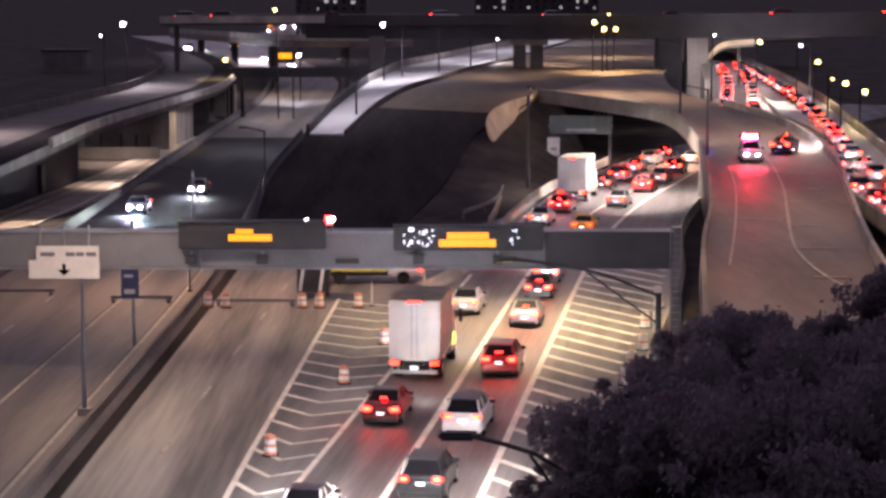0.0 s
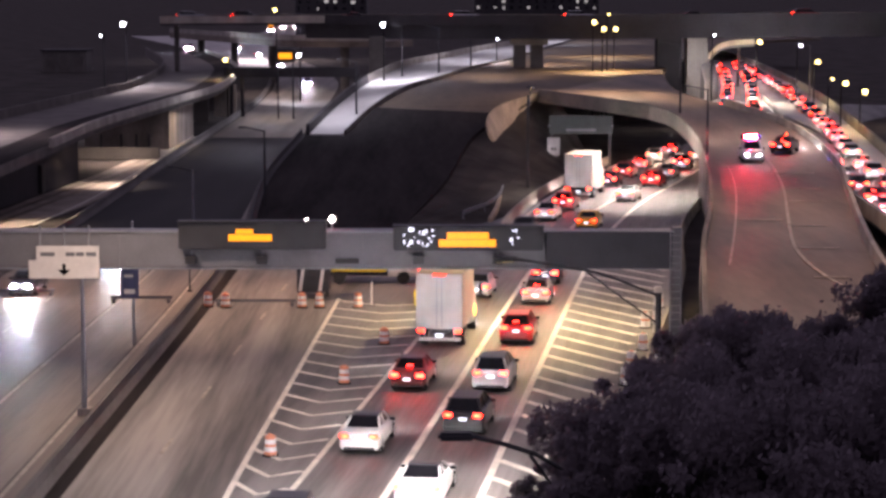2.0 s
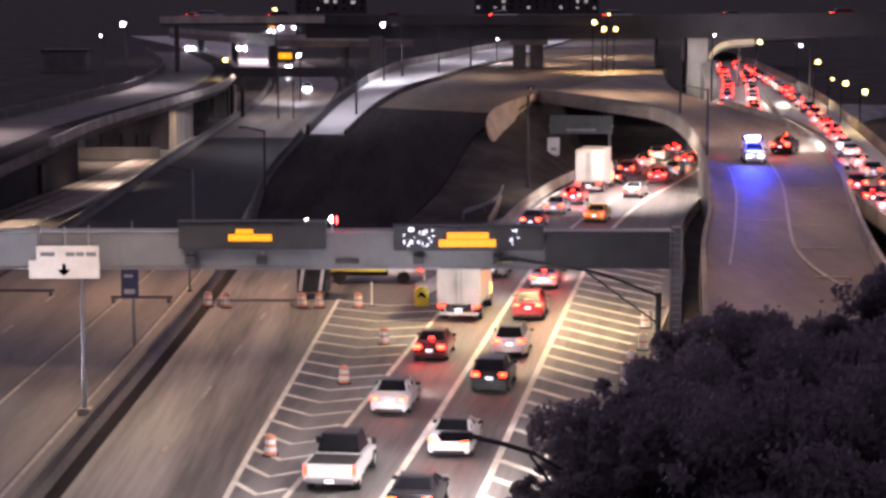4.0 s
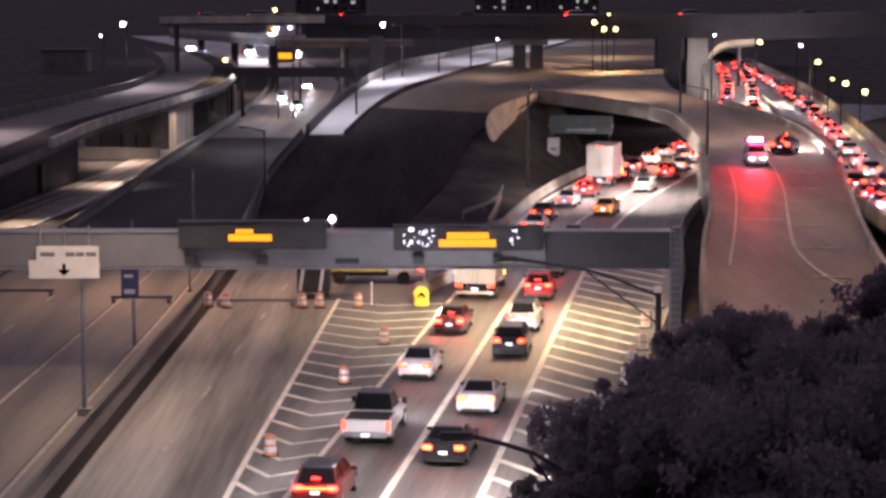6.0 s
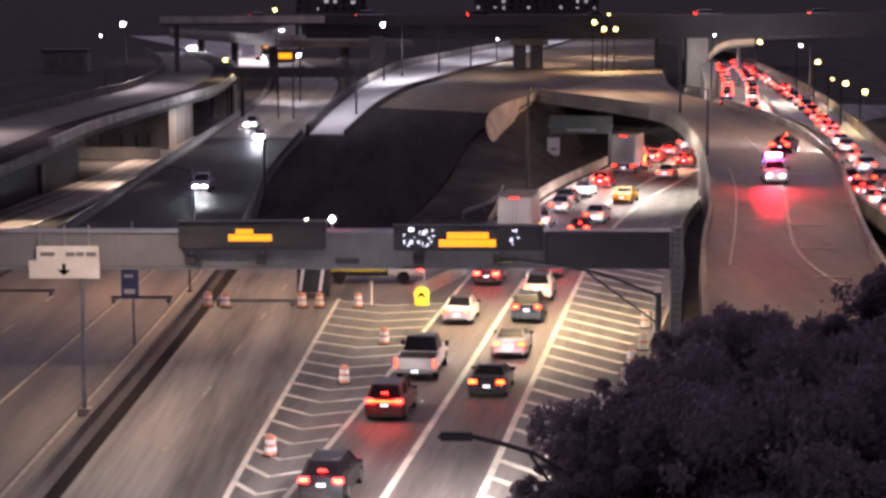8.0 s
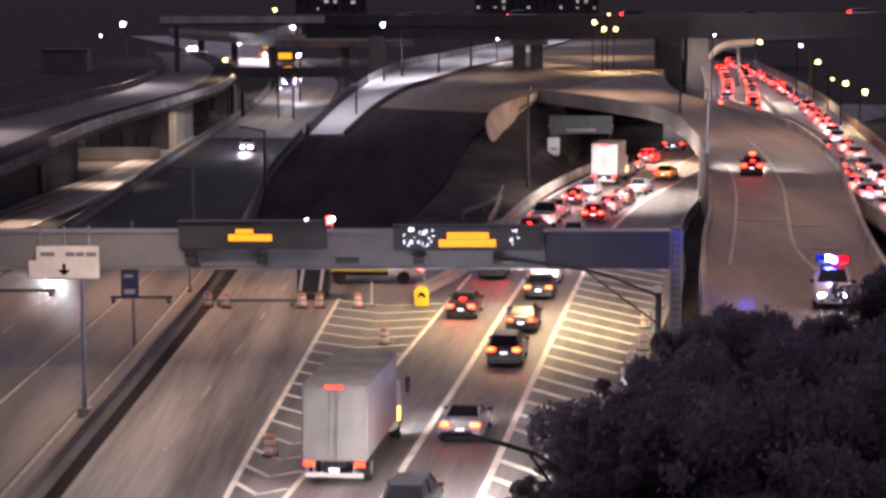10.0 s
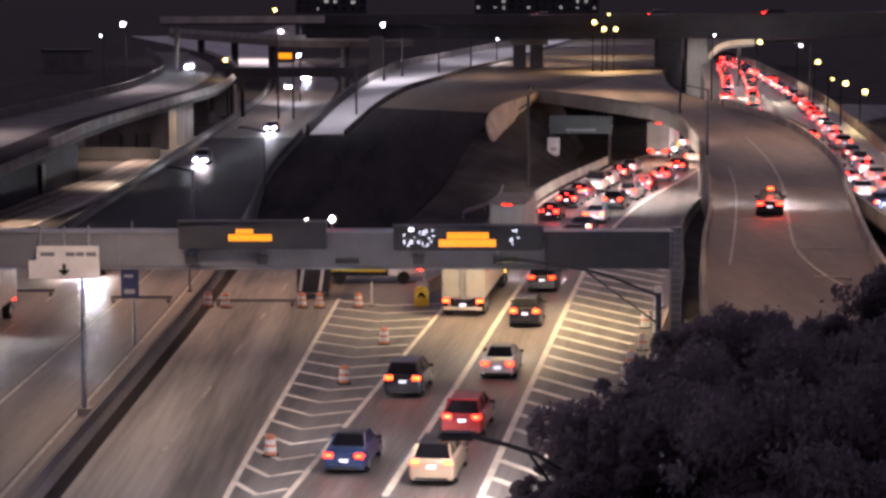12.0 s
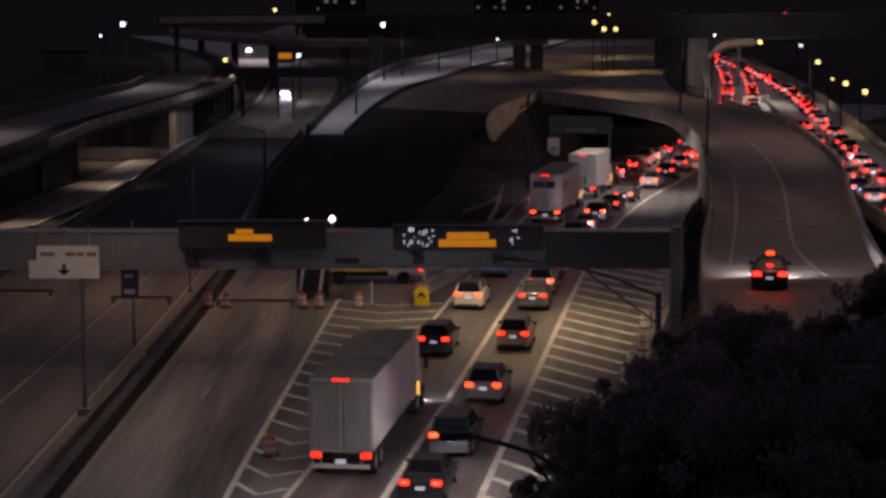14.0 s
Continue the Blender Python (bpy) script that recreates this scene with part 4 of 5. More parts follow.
def car_meshes(kind):
    if kind in CACHE:
        return CACHE[kind]
    L, w, h, belt, stations, (c0, c1, c2, c3) = KINDS[kind]
    got = {"body": smooth_mesh(mesh_of("body", hull(stations, w, .24), PAINTS["white"]))}
    a, b = w * .43, w * .34
    zt = h
    # painted roof with pillars, and dark glass set 15 mm into it
    roof = loft([[(-b, c1, zt - .06), (b, c1, zt - .06), (b * .96, c1 + .05, zt), (-b * .96, c1 + .05, zt)],
                 [(-b, (c1 + c2) / 2, zt - .03), (b, (c1 + c2) / 2, zt - .03), (b * .94, (c1 + c2) / 2, zt + .02), (-b * .94, (c1 + c2) / 2, zt + .02)],
                 [(-b, c2, zt - .08), (b, c2, zt - .08), (b * .96, c2 - .05, zt - .02), (-b * .96, c2 - .05, zt - .02)]])
    pillars = []
    for sx in (-1, 1):
        for (y0, y1, r) in ((c0, c1, .055), (c3, c2, .045), ((c1 + c2) / 2, (c1 + c2) / 2, .04)):
            pillars.append(mesh_of("pillar", rod((sx * a, y0, belt - .03), (sx * b * .98, y1, zt - .04), r, n=6), PAINTS["white"]))
    got["pillars"] = pillars
    got["roof"] = smooth_mesh(mesh_of("roof", roof, PAINTS["white"]))
    got["glass"] = mesh_of("glass", loft([[(-a + .03, c0 + .03, belt - .06), (a - .03, c0 + .03, belt - .06), (a - .03, c3 - .03, belt - .06), (-a + .03, c3 - .03, belt - .06)],
                                          [(-b + .015, c1, zt - .05), (b - .015, c1, zt - .05), (b - .015, c2, zt - .07), (-b + .015, c2, zt - .07)]]), M_GLASS)
    r = .36 if kind == "suv" else .33
    got["tyre"] = smooth_mesh(mesh_of("tyre", rod((-.11, 0, 0), (.11, 0, 0), r, n=20), M_RUBBER))
    got["rim"] = mesh_of("rim", rod((-.118, 0, 0), (.118, 0, 0), r * .62, n=12), M_RIM)
    th = belt - .12 if kind != "suv" else .95
    got["tail"] = mesh_of("tail_light", box(-.2, -.04, -.1, .2, .1, .1, .04), M_TAIL)
    got["bulb"] = mesh_of("bulb", box(-.11, -.012, -.055, .11, .01, .055, .01), M_BULB)
    got["brake"] = mesh_of("brake_lamp", box(-.16, -.02, -.02, .16, .02, .02), M_BRAKE)
    got["head"] = mesh_of("headlight", box(-.17, -.1, -.07, .17, .05, .07, .03), M_HEAD_REAR)
    got["plate"] = mesh_of("number_plate", box(-.17, -.02, -.06, .17, .0, .06), M_PLATE)
    got["bumper"] = mesh_of("bumper", box(-w * .44, -.06, .3, w * .44, .14, .5, .05), M_TRIM)
    got["valance"] = mesh_of("valance", box(-w * .36, -.075, .24, w * .36, .0, .38, .02), M_TRIM)
    got["mirror"] = mesh_of("mirror", box(-.12, -.07, -.06, .12, .07, .08, .03), M_TRIM)
    CACHE[kind] = (got, L, w, th, r, belt, c0, c1, c2, c3, h)
    return CACHE[kind]


WORDS = {"sedan": "sedan", "suv": "SUV", "coupe": "coupe"}


def car(kind, paint, where="in the traffic lanes", braking=False, lamps=None, front=False, group="", simple=False, beam=False):
    """A car that stands with the middle of its rear edge at the origin, facing +y."""
    got, L, w, th, r, belt, c0, c1, c2, c3, h = car_meshes(kind)
    lit = "lit headlights" if front else ("lit brake lights" if braking else "lit tail lights")
    c = thing("car", f"{paint} {WORDS[kind]} with {lit} {where}", "car", None, group)
    share("body", got["body"], c, None, PAINTS[paint])
    # most roofs take black paint, which puts their lack of light in
    share("roof", got["roof"], c, None, PAINTS[paint if paint in ("yellow", "red") or simple else "black"])
    share("window_glass", got["glass"], c, label="dark tinted glass")
    share("bumper", got["bumper"], c, None, PAINTS[paint])
    share("valance", got["valance"], c, label="dark lower valance")
    tail = lamps or (M_BRAKE if braking else M_TAIL)
    for sx in (-1, 1):
        lens = share("tail_light", got["tail"], c, pose(sx * (w / 2 - .27), -.005, th), tail, "lit red tail light")
        if not front:
            share("bulb", got["bulb"], lens, pose(-sx * .03, -.045, .005), None, "bright amber-red bulb")
        share("headlight", got["head"], c, pose(sx * (w / 2 - .44), L - .03, .64), M_HEAD_POLICE if group == "police cars" and front else M_HEAD_FULL if beam else M_HEAD if front else None, "lit headlight")
        if not simple:
            for k in range(3):
                share("pillar", got["pillars"][k + (3 if sx > 0 else 0)], c, None, PAINTS[paint])
            share("mirror", got["mirror"], c, pose(sx * (w / 2 + .04), c3 - .35, belt + .03))
        for y in (.95, L - .95):
            t = share("wheel", got["tyre"], c, pose(sx * (w / 2 - .12), y, r))
            if not simple:
                share("rim", got["rim"], t)
    share("number_plate", got["plate"], c, pose(0, -.07 if kind != "suv" else -.02, .62 if kind != "suv" else .78))
    if braking:
        share("high_brake_lamp", got["brake"], c, pose(0, c0 + (c1 - c0) * .35 - .02, belt + (h - belt) * .42))
    return c


def pickup(paint, where="driving in the traffic lanes"):
    c = thing("pickup_truck", f"{paint} pickup truck with a darkened bed in traffic", "pickup truck")
    w = 2.0
    part("bed_floor", box(-w / 2 + .1, .1, .5, w / 2 - .1, 1.9, .72, .03), M_TRIM, c)
    for sx in (-1, 1):
        part("bed_side", box(sx * w / 2 - .06, 0.05, .45, sx * w / 2 + .06, 2.0, 1.18, .05), PAINTS[paint], c)
    # added sheet that keeps the lit bed dark from behind
    part("bed_dark_sheet", box(-w / 2 + .07, .1, 1.1, w / 2 - .07, 1.95, 1.15, .02), M_TRIM, c, "added black sheet that darkens the bed")
    part("tailgate", box(-w / 2 + .07, 0, .5, w / 2 - .07, .1, 1.16, .04), PAINTS[paint], c)
    part("cab_body", hull([(1.95, .98, 1.18), (2.2, 1, 1.2), (4.0, 1, 1.16), (5.3, .97, 1.1), (5.6, .9, .95)], w, .4), PAINTS[paint], c)
    # black roof paint stands for a roof that catches no light
    part("roof", loft([[(-.72, 2.25, 1.84), (.72, 2.25, 1.84), (.7, 2.3, 1.9), (-.7, 2.3, 1.9)], [(-.72, 3.6, 1.84), (.72, 3.6, 1.84), (.7, 3.55, 1.9), (-.7, 3.55, 1.9)]]), PAINTS["black"], c)
    part("window_glass", loft([[(-.86, 2.05, 1.14), (.86, 2.05, 1.14), (.86, 4.2, 1.14), (-.86, 4.2, 1.14)], [(-.71, 2.26, 1.84), (.71, 2.26, 1.84), (.71, 3.58, 1.84), (-.71, 3.58, 1.84)]]), M_GLASS, c)
    part("bumper", box(-.95, -.12, .42, .95, .1, .62, .04), M_STEEL, c)
    part("number_plate", box(-.17, -.14, .46, .17, -.12, .58), M_PLATE, c)
    for sx in (-1, 1):
        part("tail_light", box(sx * .95 - .06, -.008, .74, sx * .95 + .06, .12, 1.1, .006), M_TAIL, c, "lit red tail light")
        part("headlight", box(sx * .7 - .16, 5.5, .75, sx * .7 + .16, 5.62, .95, .02), M_HEAD_REAR, c)
        part("mirror", box(sx * 1.12 - .1, 3.75, 1.18, sx * 1.12 + .1, 3.9, 1.45, .03), M_TRIM, c)
        for y in (1.05, 4.7):
            t = part("wheel", rod((sx * .9 - .13, y, .39), (sx * .9 + .13, y, .39), .39, n=20), M_RUBBER, c)
            part("rim", rod((sx * .9 - .14, y, .39), (sx * .9 + .14, y, .39), .23, n=12), M_RIM, t)
    return c


def truck(box_len, panel, label, semi=False, rear_dark=None, logo=False, amber=False, front=False, paint="white"):
    """A box truck or a tractor with its trailer, the rear edge at the origin, facing +y."""
    c = thing("truck", label, "truck")
    w, z0, z1 = 2.55, 1.05, 4.05
    part("box_body", box(-w / 2, 0, z0, w / 2, box_len, z1, .05), panel, c, "trailer box")
    part("roof_panel", box(-w / 2 + .02, .02, z1, w / 2 - .02, box_len - .02, z1 + .03, .01), M_ROOF_DIM, c, "roof panel, its dimness put in the colour")
    rear = rear_dark or panel
    for sx in (-1, 1):
        part("rear_door", box(sx * .62 - .58, -.04, z0 + .12, sx * .62 + .58, 0, z1 - .12, .015), rear, c)
        part("latch_bar", rod((sx * .14, -.06, z0 + .1), (sx * .14, -.06, z1 - .1), .025, n=6), M_STEEL, c)
        part("tail_light", box(sx * 1.0 - .2, -.05, .86, sx * 1.0 + .2, .02, 1.05, .02), M_INDICATOR if logo else M_TAIL, c, "lit tail light")
    for x in (-.25, 0, .25):
        part("marker_lamp", box(x - .07, -.06, z1 - .09, x + .07, 0, z1 - .02), M_TAIL, c, "small red marker lamp")
    part("rear_bumper", box(-1.15, -.06, .42, 1.15, .06, .6, .02), M_SIGN_WHITE, c)
    for x in (-.8, .8):
        part("bumper_strut", box(x - .05, 0, .5, x + .05, .08, 1.05), M_STEEL, c)
    part("number_plate", box(-.2, -.08, .64, .2, -.05, .8), M_PLATE, c)
    part("chassis", box(-.5, .3, .75, .5, box_len + 2.5, 1.02, .03), M_TRIM, c)
    if logo:
        purple, orange = node_mat("violet_print", (.06, .02, .16), .5, spread=.1), node_mat("orange_print", (.5, .14, .04), .5, spread=.1)
        part("logo_bar", box(-.98, -.06, 2.95, -.02, -.045, 3.5, .01), purple, c, "plain violet logo bar")
        part("logo_bar", box(.02, -.06, 2.95, .8, -.045, 3.5, .01), M_BLACK, c, "plain dark logo bar")
        part("logo_bar", box(w / 2, 1.2, 2.5, w / 2 + .02, 4.2, 3.3), orange, c, "plain orange logo bar")
    ya = box_len + .35
    tall = 3.6 if semi else 2.7
    part("cab", hull([(ya, .96, tall), (ya + .3, 1, tall), (ya + 1.5, 1, tall - .2), (ya + 2.0, .98, 1.95), (ya + 3.3 if semi else ya + 2.2, .9, 1.6)], 2.4, .5), PAINTS[paint], c)
    part("windscreen", loft([[(-1.0, ya + 2.0, 1.9), (1.0, ya + 2.0, 1.9), (1.0, ya + 2.06, 1.9), (-1.0, ya + 2.06, 1.9)], [(-.95, ya + 1.55, 2.75), (.95, ya + 1.55, 2.75), (.95, ya + 1.62, 2.75), (-.95, ya + 1.62, 2.75)]]), M_GLASS, c)
    for sx in (-1, 1):
        part("mirror", box(sx * 1.45 - .1, ya + 1.6, 1.9, sx * 1.45 + .1, ya + 1.75, 2.6, .03), M_TRIM, c)
        part("headlight", box(sx * .85 - .14, ya + (3.22 if semi else 2.12), .84, sx * .85 + .14, ya + (3.36 if semi else 2.28), 1.0, .03), M_HEAD if front else M_HEAD_REAR, c)
        part("side_lamp", box(sx * 1.24 - .03, ya + .4, .9, sx * 1.24 + .03, ya + .7, 1.5, .01), M_MARKER, c)
    if amber:
        part("sign_box", box(-1.0, ya + 1.2, tall - .1, 1.0, ya + 1.75, tall + .35, .03), M_DARK, c)
        part("lit_row", box(-.85, ya + 1.75, tall - .02, .85, ya + 1.78, tall + .28), M_AMBER, c, "amber lit row")
    axles = [1.2, 2.5, ya + .4, ya + 2.4] if semi else [1.6, ya + 1.2]
    for y in axles:
        for sx in (-1, 1):
            t = part("wheel", rod((sx * 1.0 - .22, y, .5), (sx * 1.0 + .22, y, .5), .5, n=20), M_RUBBER, c)
            part("rim", rod((sx * 1.0 - .23, y, .5), (sx * 1.0 + .23, y, .5), .28, n=12), M_RIM, t)
    return c


def beacon_bar(parent, z, y):
    """A light bar whose drum turns a red and a blue face round."""
    part("light_bar", box(-.65, y - .15, z, .65, y + .15, z + .06, .02), M_DARK, parent)
    drum = part("beacon_drum", box(-.58, -.02, -.13, .58, .02, .13, .01), M_DARK, parent, "turning beacon drum")
    drum.location = (0, y, z + .2)
    # added plates that keep the lenses' light off the gantry
    for sx in (-1, 1):
        part("end_shield", box(sx * .6 - .02, -.13, -.15, sx * .6 + .02, .13, .15), M_DARK, drum)
        part("cover", box(-.58, -.13, sx * .15 - .01, .58, .13, sx * .15 + .01), M_DARK, drum)
    part("red_lens", box(-.56, -.1, -.13, .56, -.025, .13, .02), M_RED_FLASH, drum, "red flashing lens")
    part("blue_lens", box(-.56, .025, -.13, .56, .1, .13, .02), M_BLUE_FLASH, drum, "blue flashing lens")
    return drum


# maintenance truck parked behind the barrels
mt = thing("work_truck", "yellow and white work truck parked sideways under the gantry", "truck", pose(-7.9, 142.5, .02, 0, 0, -90))
part("chassis", box(-.9, 0, .5, .9, 6.2, .8, .04), M_TRIM, mt)
part("bed", box(-1.05, 0, .8, 1.05, 4.2, 1.5, .05), M_YELLOW_SIGN, mt)
part("cab", hull([(4.3, .95, 2.3), (4.6, 1, 2.35), (5.4, 1, 2.2), (5.8, .98, 1.4), (6.6, .9, 1.25)], 2.1, .5), PAINTS["white"], mt)
part("tail_light", box(.6, 6.3, .9, 1.0, 6.5, 1.2, .03), M_BRAKE, mt)
part("stripe", box(1.06, .3, 1.0, 1.08, 4.0, 1.2), M_REFLECT, mt)
for sx in (-1, 1):
    for y in (1.1, 5.3):
        part("wheel", rod((sx * .9 - .15, y, .42), (sx * .9 + .15, y, .42), .42, n=18), M_RUBBER, mt)
at_ = thing("attenuator_trailer", "black and white crash attenuator on a parked truck", "attenuator", pose(-8.1, 134.5, .02))
part("pad", box(-1.0, 0, .4, 1.0, 2.6, 2.6, .06), M_DARK, at_)
for k, x in enumerate((-.62, .62)):
    part("stripe", loft([[(x - .3, -.04, .5), (x - .1, -.04, .5), (x + .2, -.04, 2.5), (x, -.04, 2.5)], [(x - .3, 0, .5), (x - .1, 0, .5), (x + .2, 0, 2.5), (x, 0, 2.5)]]), M_REFLECT, at_)
for sx in (-1, 1):
    part("wheel", rod((sx * .8 - .1, 1.6, .35), (sx * .8 + .1, 1.6, .35), .35, n=16), M_RUBBER, at_)

# ---- trees in front of the ramp ----


def tree(x, y, h, r, seed, leaves=560, size=.048):
    rnd = random.Random(seed)
    t = thing("tree", "dark leafy tree at the roadside, unlit", "tree", pose(x, y, 0), "roadside trees")
    trunk = rod((0, 0, -.1), (0, 0, h * .6), .28, .14, n=10)
    tips = []
    for k in range(16):
        a, z = k * 2.4 + rnd.uniform(-.4, .4), h * rnd.uniform(.3, .62)
        tip = Vector((math.cos(a) * r * rnd.uniform(.3, .85), math.sin(a) * r * rnd.uniform(.3, .85), min(h * .96, z + h * rnd.uniform(.12, .36))))
        rod((0, 0, z * .9), tip, .09, .03, n=6, bm=trunk)
        tips.append(tip)
    part("trunk", trunk, M_BARK, t)
    verts, faces = [], []
    clumps = [(tip, r * rnd.uniform(.18, .36), leaves) for tip in tips]
    for _ in range(34):
        clumps.append((Vector((rnd.gauss(0, r * .4), rnd.gauss(0, r * .4), h * rnd.uniform(.42, .95))), r * rnd.uniform(.16, .38), leaves))
    for _ in range(26):
        a, z = rnd.uniform(0, 2 * math.pi), rnd.uniform(.4, 1.0)
        reach = r * rnd.uniform(.7, 1.0) * (1 if z < .8 else .6)
        clumps.append((Vector((math.cos(a) * reach, math.sin(a) * reach, h * z)), r * rnd.uniform(.1, .2), leaves // 5))
    for tip, cr, count in clumps:
        for _ in range(count):
            d = Vector((rnd.gauss(0, 1), rnd.gauss(0, 1), rnd.gauss(0, .8)))
            p = tip + (d * cr * .5 if count < leaves else d.normalized() * cr * rnd.uniform(.3, 1) ** .6)
            u = Vector((rnd.gauss(0, 1), rnd.gauss(0, 1), rnd.gauss(0, 1))).normalized()
            v = u.orthogonal().normalized()
            s = size * rnd.uniform(.7, 1.4)
            i = len(verts)
            verts += [p - u * s * 1.5, p + v * s, p + u * s * 1.5, p - v * s]
            faces.append((i, i + 1, i + 2, i + 3))
    me = bpy.data.meshes.new("crown")
    me.from_pydata(verts, [], faces)
    me.materials.append(M_LEAF)
    crown = new("crown", me)
    crown.parent = t
    return t


for k, (x, y, h, r) in enumerate(((3.05, 50, 9.2, 1.0), (3.65, 48.5, 9.7, 1.3), (4.5, 47, 10.4, 1.7), (4.7, 52, 10.15, 1.7), (5.5, 54, 10.22, 1.5), (6.3, 57, 10.11, 1.5), (7.2, 58.5, 10.7, 1.1), (7.5, 56, 11.3, 1.8), (8.6, 60, 10.55, 2.0), (10.4, 61, 10.38, 2.2), (12.2, 61, 10.9, 2.0), (13.3, 62, 11.67, 1.6), (14.6, 63, 11.54, 2.2), (3.2, 45, 9.9, 1.5), (5.6, 46, 11.3, 2.3), (6.6, 49, 11.3, 2.3), (8.3, 52, 11.0, 2.5), (10.4, 54, 10.7, 2.5), (12.2, 55, 11.2, 2.5), (7.6, 44, 11.6, 2.4), (9.8, 46, 11.6, 2.6), (11.4, 48, 12.0, 2.6), (3.7, 41, 9.5, 1.5), (5.5, 41, 10.3, 1.9), (7.4, 41, 10.8, 2.0), (9.2, 42, 10.9, 2.0), (2.25, 46.5, 9.1, 0.75), (2.5, 44, 9.4, 1.1), (1.95, 45.6, 8.9, .8), (1.75, 46.5, 8.6, .7), (1.55, 45.2, 8.0, .6), (2.0, 43.6, 9.2, .9), (1.4, 44, 7.6, .6), (5.2, 49.5, 10.92, 1.9))):
    tree(x, y, h, r, 40 + k)
shed = thing("shed", "low grey shed in the dark distance", "shed", pose(-85, 490, 0))
part("wall", box(-5, 0, -.1, 5, 8, 4.6), M_CONC_MED, shed)
part("roof", box(-5.3, -.4, 4.6, 5.3, 8.4, 5.0, .05), M_GIRDER, shed)
for x in (-3.2, 0, 3.2):
    part("door", box(x - 1.1, -.06, 0, x + 1.1, 0, 3.4, .02), M_CONC_DARK, shed)


def far_building(x0, x1, y, h, label, seed):
    rnd = random.Random(seed)
    f = thing("far_lit_block", label, "building", pose((x0 + x1) / 2, y, 0))
    w = (x1 - x0) / 2
    part("wall", box(-w, 0, -.1, w, 16, h), M_GIRDER, f)
    part("roof", box(-w - .4, -.4, h, w + .4, 16.4, h + .7), M_GIRDER, f)
    n = int(w * 2 / 3.4)
    for k in range(n):
        for z in (9.6, 12.2):
            if z + 1.3 < h:
                xk = -w + (k + .5) * 2 * w / n
                lit = rnd.random() < .3
                win = part("window", box(xk - rnd.uniform(.2, .9), -.08, z + rnd.uniform(-.3, .3), xk + rnd.uniform(.2, .95), .02, z + rnd.uniform(.7, 1.5)), M_WINDOW if lit else M_GLASS, f, "far lit patch" if lit else "")
    return f


M_WINDOW = glow("far_patch_glow", (1.0, 0.92, 0.82), .4)
# first block is added; its glowing patches stand for far car lights
far_building(13, 64, 900, 14.5, "added dark block, its lit patches stand for far car lights", 1)
far_building(-58, -30, 860, 16, "grey building with some lit windows far away", 2)
# traffic on the overpass
OVER = [Vector((q.x, q.y - 2.5, q.z + 2.52)) for q in deck_line]
over_cars = []
for k in range(12):
    paint = ("white", "silver", "black", "red")[k % 4]
    over_cars.append((car("suv" if k % 3 else "sedan", paint, "crossing the overpass", braking=k % 2 == 0, group="cars on the overpass", simple=True), -70 + k * 17))
# ---- movement ----
LANE_1 = [Vector((-91, -600, .03))] + curve([(-14.5, 0, .03), (-9.4, 40, .03), (-4.13, 81.5, .03), (-1.46, 103, .03), (4.1, 148, .03), (7.7, 172, .03), (11.2, 190, .03), (14.6, 205, .03), (22.8, 238, .03), (28.5, 258, .03), (42, 300, .03), (62, 350, .03)], 2)
LANE_2 = [Vector((-88, -600, .03))] + curve([(-11.5, 0, .03), (-6.0, 40, .03), (-0.41, 81.5, .03), (3.2, 108, .03), (7.88, 148, .03), (11.62, 172, .03), (15.4, 190, .03), (22.3, 217, .03), (27, 236, .03), (33, 258, .03), (47, 302, .03), (66, 350, .03)], 2)
ONC_1 = [Vector((-25, -600, .03))] + curve([(-24, 0, .03), (-23.7, 114, .03), (-23.8, 140, .03), (-22.9, 206, .03), (-23.0, 266, .03), (-22.6, 330, .03), (-25, 400, .03), (-29.5, 460, .03), (-39, 540, .03), (-49, 590, .03), (-56, 630, .03), (-62, 710, .08), (-66, 830, .08), (-68, 1150, .08)], 3)
ONC_2 = [Vector((-28, -600, .03))] + curve([(-27, 0, .03), (-26.6, 120, .03), (-26.2, 189, .03), (-26.4, 266, .03), (-26, 330, .03), (-28.5, 400, .03), (-33, 460, .03), (-42.5, 540, .03), (-53, 590, .03), (-60, 630, .03), (-66, 710, .08), (-70, 830, .08), (-72, 1150, .08)], 3)
UPPER = curve([(-42.5, 120, 6.0), (-42.2, 192, 6.02), (-41.8, 217, 6.02), (-41.4, 279, 6.02), (-39.5, 330, 6.02), (-44, 400, 6.02), (-52, 450, 6.02)], 3)


def place(lane, y, back=False, shift=0.0):
    """The pose on a lane at the distance y."""
    ys = [q.y for q in lane]
    a = Vector([float(np.interp(y, ys, [q[k] for q in lane])) for k in range(3)])
    b = Vector([float(np.interp(y + 3, ys, [q[k] for q in lane])) for k in range(3)])
    d = (b - a) if b.y > a.y else Vector((0, 1, 0))
    turn = math.degrees(math.atan2(-d.x, d.y))
    side = Vector((d.y, -d.x, 0)).normalized()
    a += side * shift
    return pose(a.x, a.y, a.z, 0, 0, turn + (180 if back else 0))


DRIVES = []


